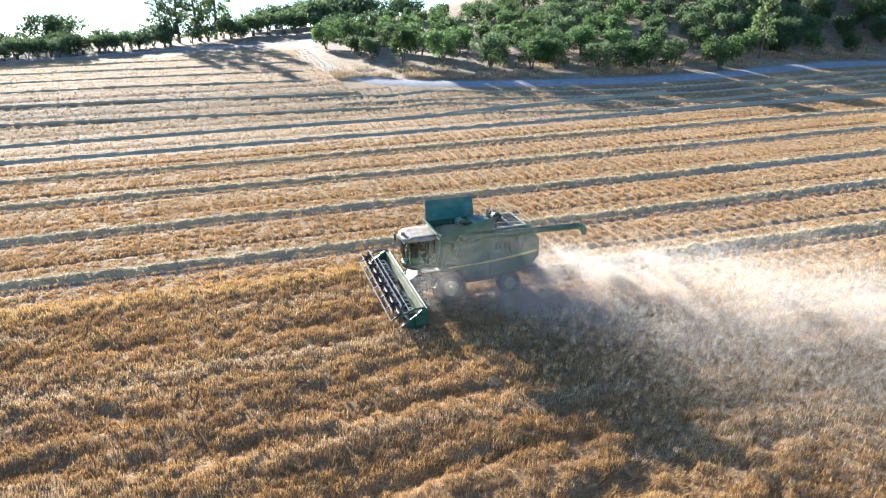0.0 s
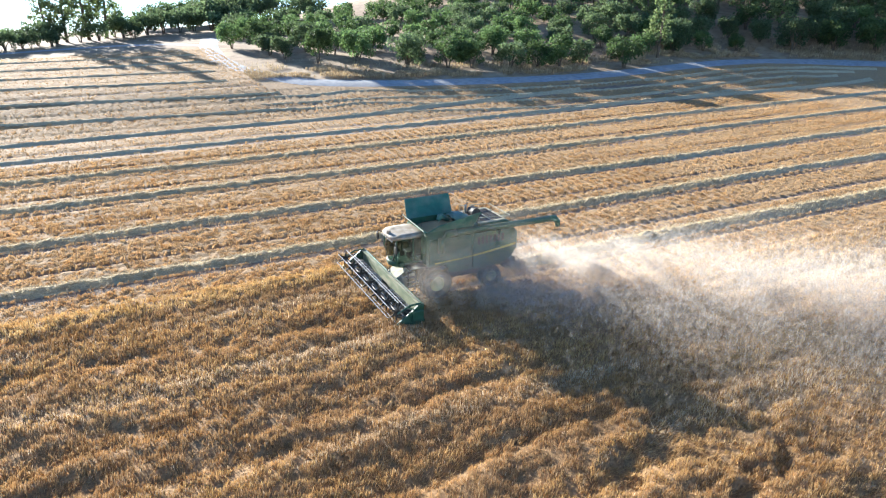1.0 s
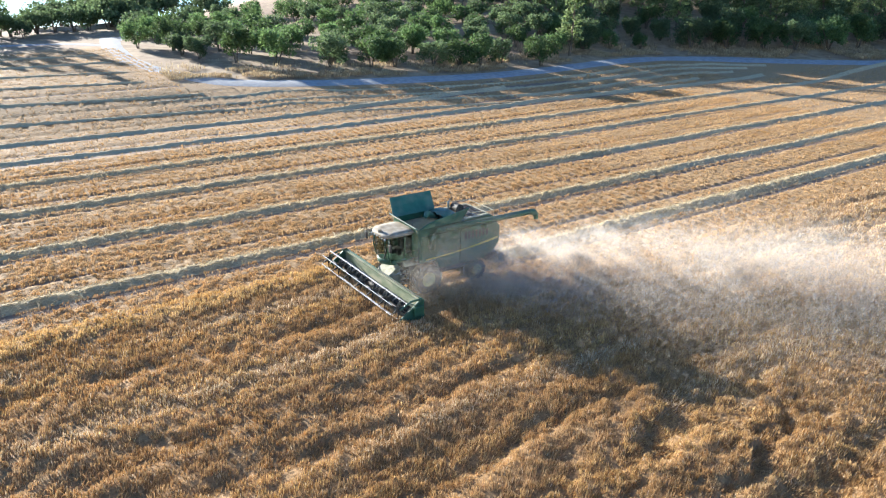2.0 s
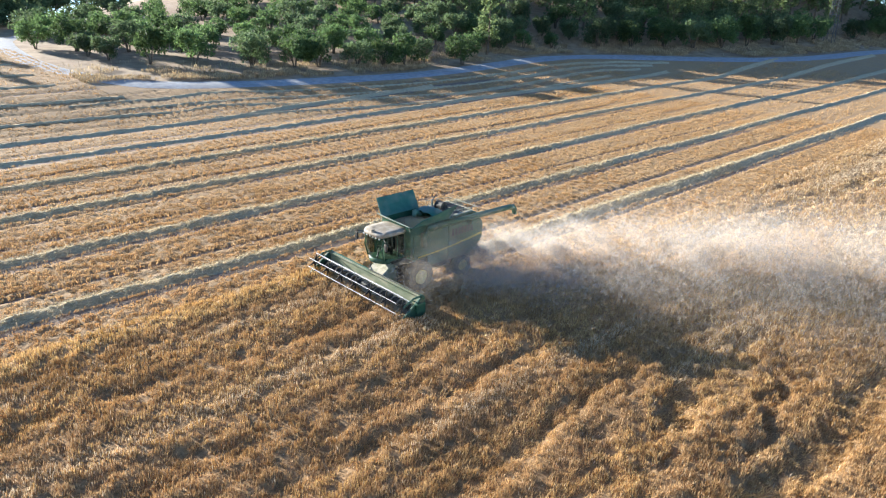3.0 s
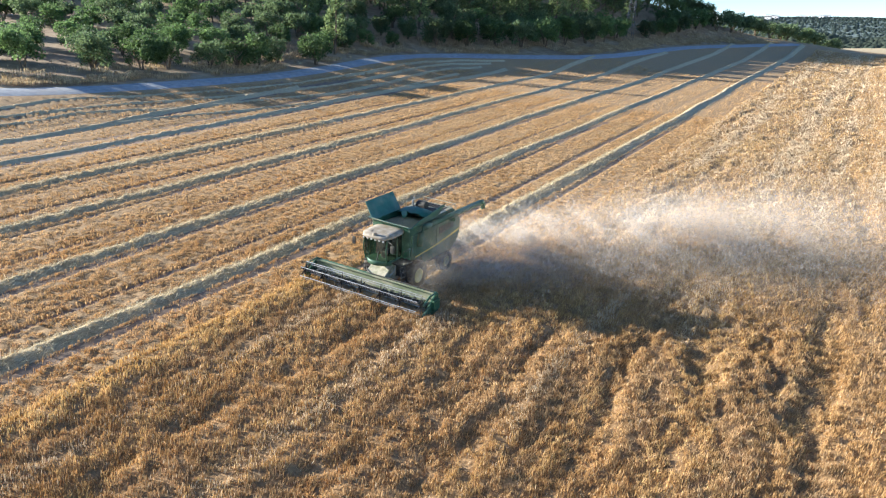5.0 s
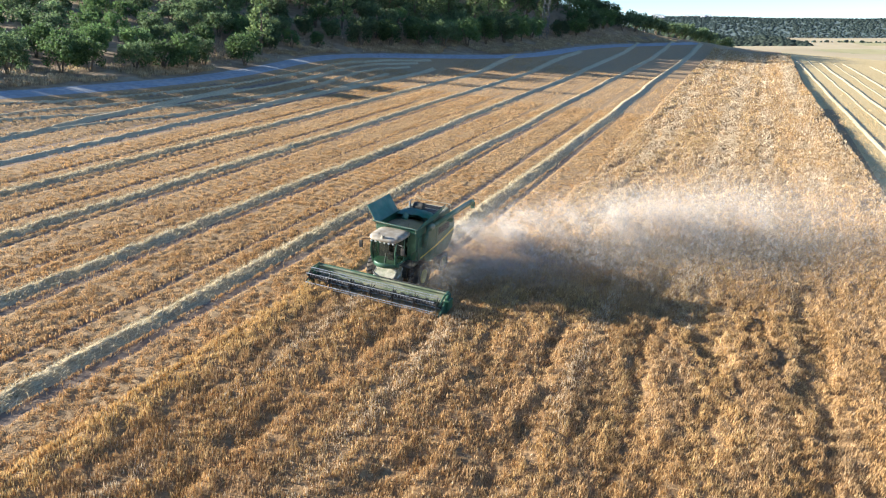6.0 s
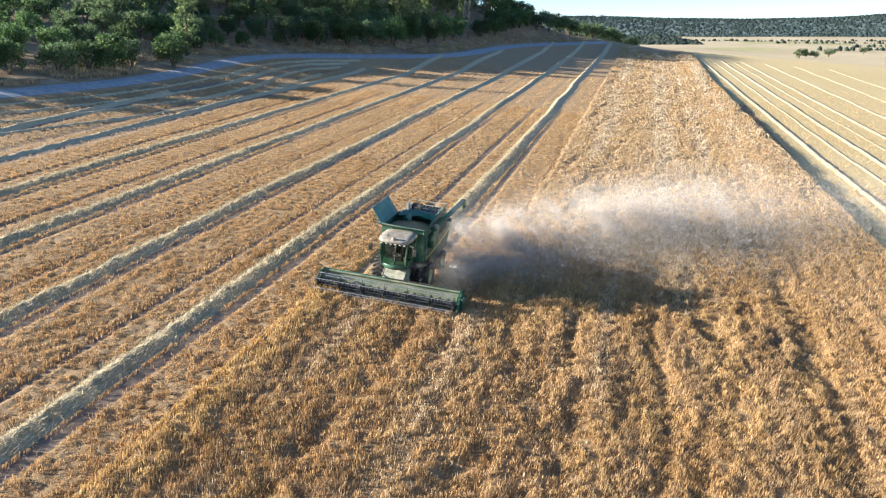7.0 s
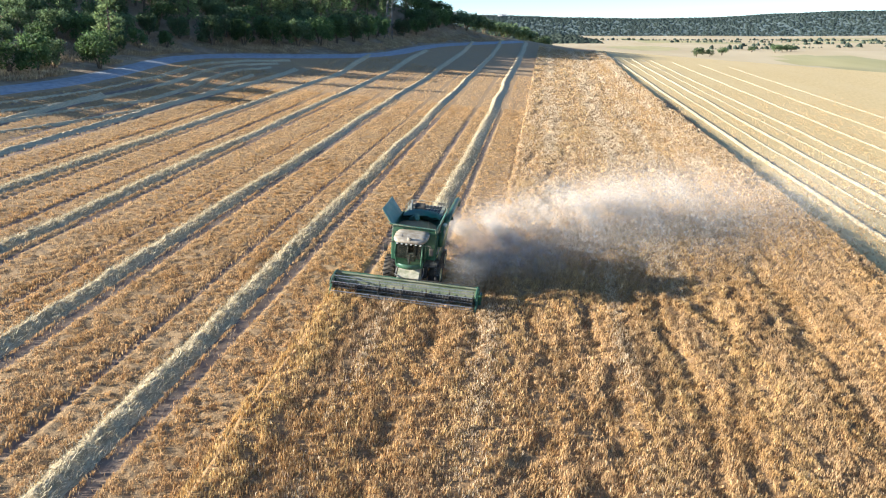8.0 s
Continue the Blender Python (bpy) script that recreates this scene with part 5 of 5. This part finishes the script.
    for i in range(7):
        yy = ya + i * (yb - ya) / 6
        bm = bmesh.new()
        star = []
        for k in range(2 * bats):
            a, rr = math.pi * k / bats + 0.35, (R if k % 2 == 0 else 0.17)
            star.append((rc.x + rr * math.cos(a), rc.z + rr * math.sin(a)))
        prism(bm, star, yy - 0.012, yy + 0.012)
        part("spider", bm, BLACK, reel)
    for ye in (Y0 + 0.05, Y1 - 0.05):
        bm = bmesh.new()
        tube(bm, [(-2.3, ye, 1.40), (-3.0, ye, 1.38), (-3.75, ye, 1.04)], 0.06, 8)
        tube(bm, [(-2.4, ye, 0.9), (-3.1, ye, 1.3)], 0.035, 8)
        P("reel_arm", bm, GREEN)
    bm = bmesh.new()
    tube(bm, [(-2.35, -4.4, 1.42), (-2.4, -2.5, 1.45), (-2.35, 0.5, 1.42), (-1.9, 0.9, 1.5)], 0.03, 6)
    P("hose", bm, BLACK)
    tagged(root, "wide green grain header with a dark reel, cutting into the crop", "header")
    return root


combine(7.5, 38.2)
header(7.5, 38.2)


# ---- dust ----
def dust(name, n, spine, widths, heights, weights, seed, size, label, calm=0.0):
    """Fine chaff and dust as countless tiny flakes adrift round a line."""
    r = np.random.default_rng(seed)
    sp, f = np.array(spine, float), np.linspace(0, 1, len(spine))
    t = r.random(n * 4)
    t = t[r.random(len(t)) < np.interp(t, f, weights)][:n]
    c = np.stack([np.interp(t, f, sp[:, k]) for k in range(3)], 1)
    w, h = np.interp(t, f, widths), np.interp(t, f, heights)
    d = sp[-1] - sp[0]
    side = np.array([-d[1], d[0], 0]) / np.hypot(d[0], d[1])
    fwd = np.array([d[0], d[1], 0]) / np.hypot(d[0], d[1])
    p = c + side * (r.normal(size=len(t)) * w * 0.5)[:, None] + fwd * (r.normal(size=len(t)) * w * 0.4)[:, None]
    p[:, 2] += r.normal(size=len(t)) * h * 0.5
    # billows
    puff = fbm(p[:, 0] * 0.45 + p[:, 2] * 0.5, p[:, 1] * 0.45 - p[:, 2] * 0.3, seed, 3)
    keep = (puff > 0.30 + 0.32 * r.random(len(t)) - calm) & (p[:, 2] > 0.15)
    p = p[keep]
    m = len(p)
    # each flake floats with its flat side roughly across the light
    facing = np.array(sd) + 0.55 * r.normal(size=(m, 3))
    a, b = np.cross(facing, r.normal(size=(m, 3))), facing
    b = np.cross(facing, a)
    a /= np.linalg.norm(a, axis=1)[:, None]
    b -= a * (a * b).sum(1)[:, None]
    b /= np.linalg.norm(b, axis=1)[:, None]
    s = size * r.uniform(0.7, 1.4, m)[:, None]
    v = np.stack([p - a * s, p + a * s * 0.5 + b * s * 0.87, p + a * s * 0.5 - b * s * 0.87], 1).reshape(-1, 3)
    ob = from_np(name, v, np.arange(len(v)).reshape(-1, 3), DUST)
    tagged(ob, label, "dust", kind="stuff")


dust("dust_cloud", 240000, [(13.2, 37.2, 1.5), (16.8, 33.8, 1.6), (20.3, 30.2, 1.8), (24.2, 25.6, 1.9), (29, 20.2, 2.0), (35, 14, 2.2)],
     [1.1, 2.0, 3.0, 4.2, 6.0, 8.0], [1.0, 1.4, 1.8, 2.1, 2.4, 2.6], [0.9, 1.0, 1.0, 0.85, 0.7, 0.45], 91, 0.215, "pale dust and chaff drifting behind the harvester")
dust("dust_cloud", 42000, [(9.5, 34.6, 0.9), (12, 32.6, 1.0), (15, 30.0, 1.0), (20, 25.0, 1.1)],
     [1.4, 2.8, 4.2, 5.5], [1.3, 1.5, 1.5, 1.4], [0.35, 0.8, 1.0, 0.7], 95, 0.21, "thin dust hanging beside the harvester", 0.1)
dust("dust_cloud", 170000, [(5.5, 34.8, 2.0), (8.5, 34.6, 2.4), (11.0, 34.0, 2.3), (14.5, 32.8, 1.9)],
     [1.3, 1.7, 2.2, 3.0], [1.8, 2.3, 2.4, 2.2], [0.45, 1.0, 1.0, 0.9], 99, 0.06, "faint grey veil of dust along the machine's side", 0.25)
dust("dust_cloud", 140000, [(18, 30, 2.0), (24, 22, 2.2), (31, 12, 2.4), (40, -2, 2.8)],
     [9, 11, 12, 10], [2.6, 3.2, 3.6, 3.4], [0.6, 1.0, 0.9, 0.5], 97, 0.17, "thin veil of dust spread over the field", 0.25)
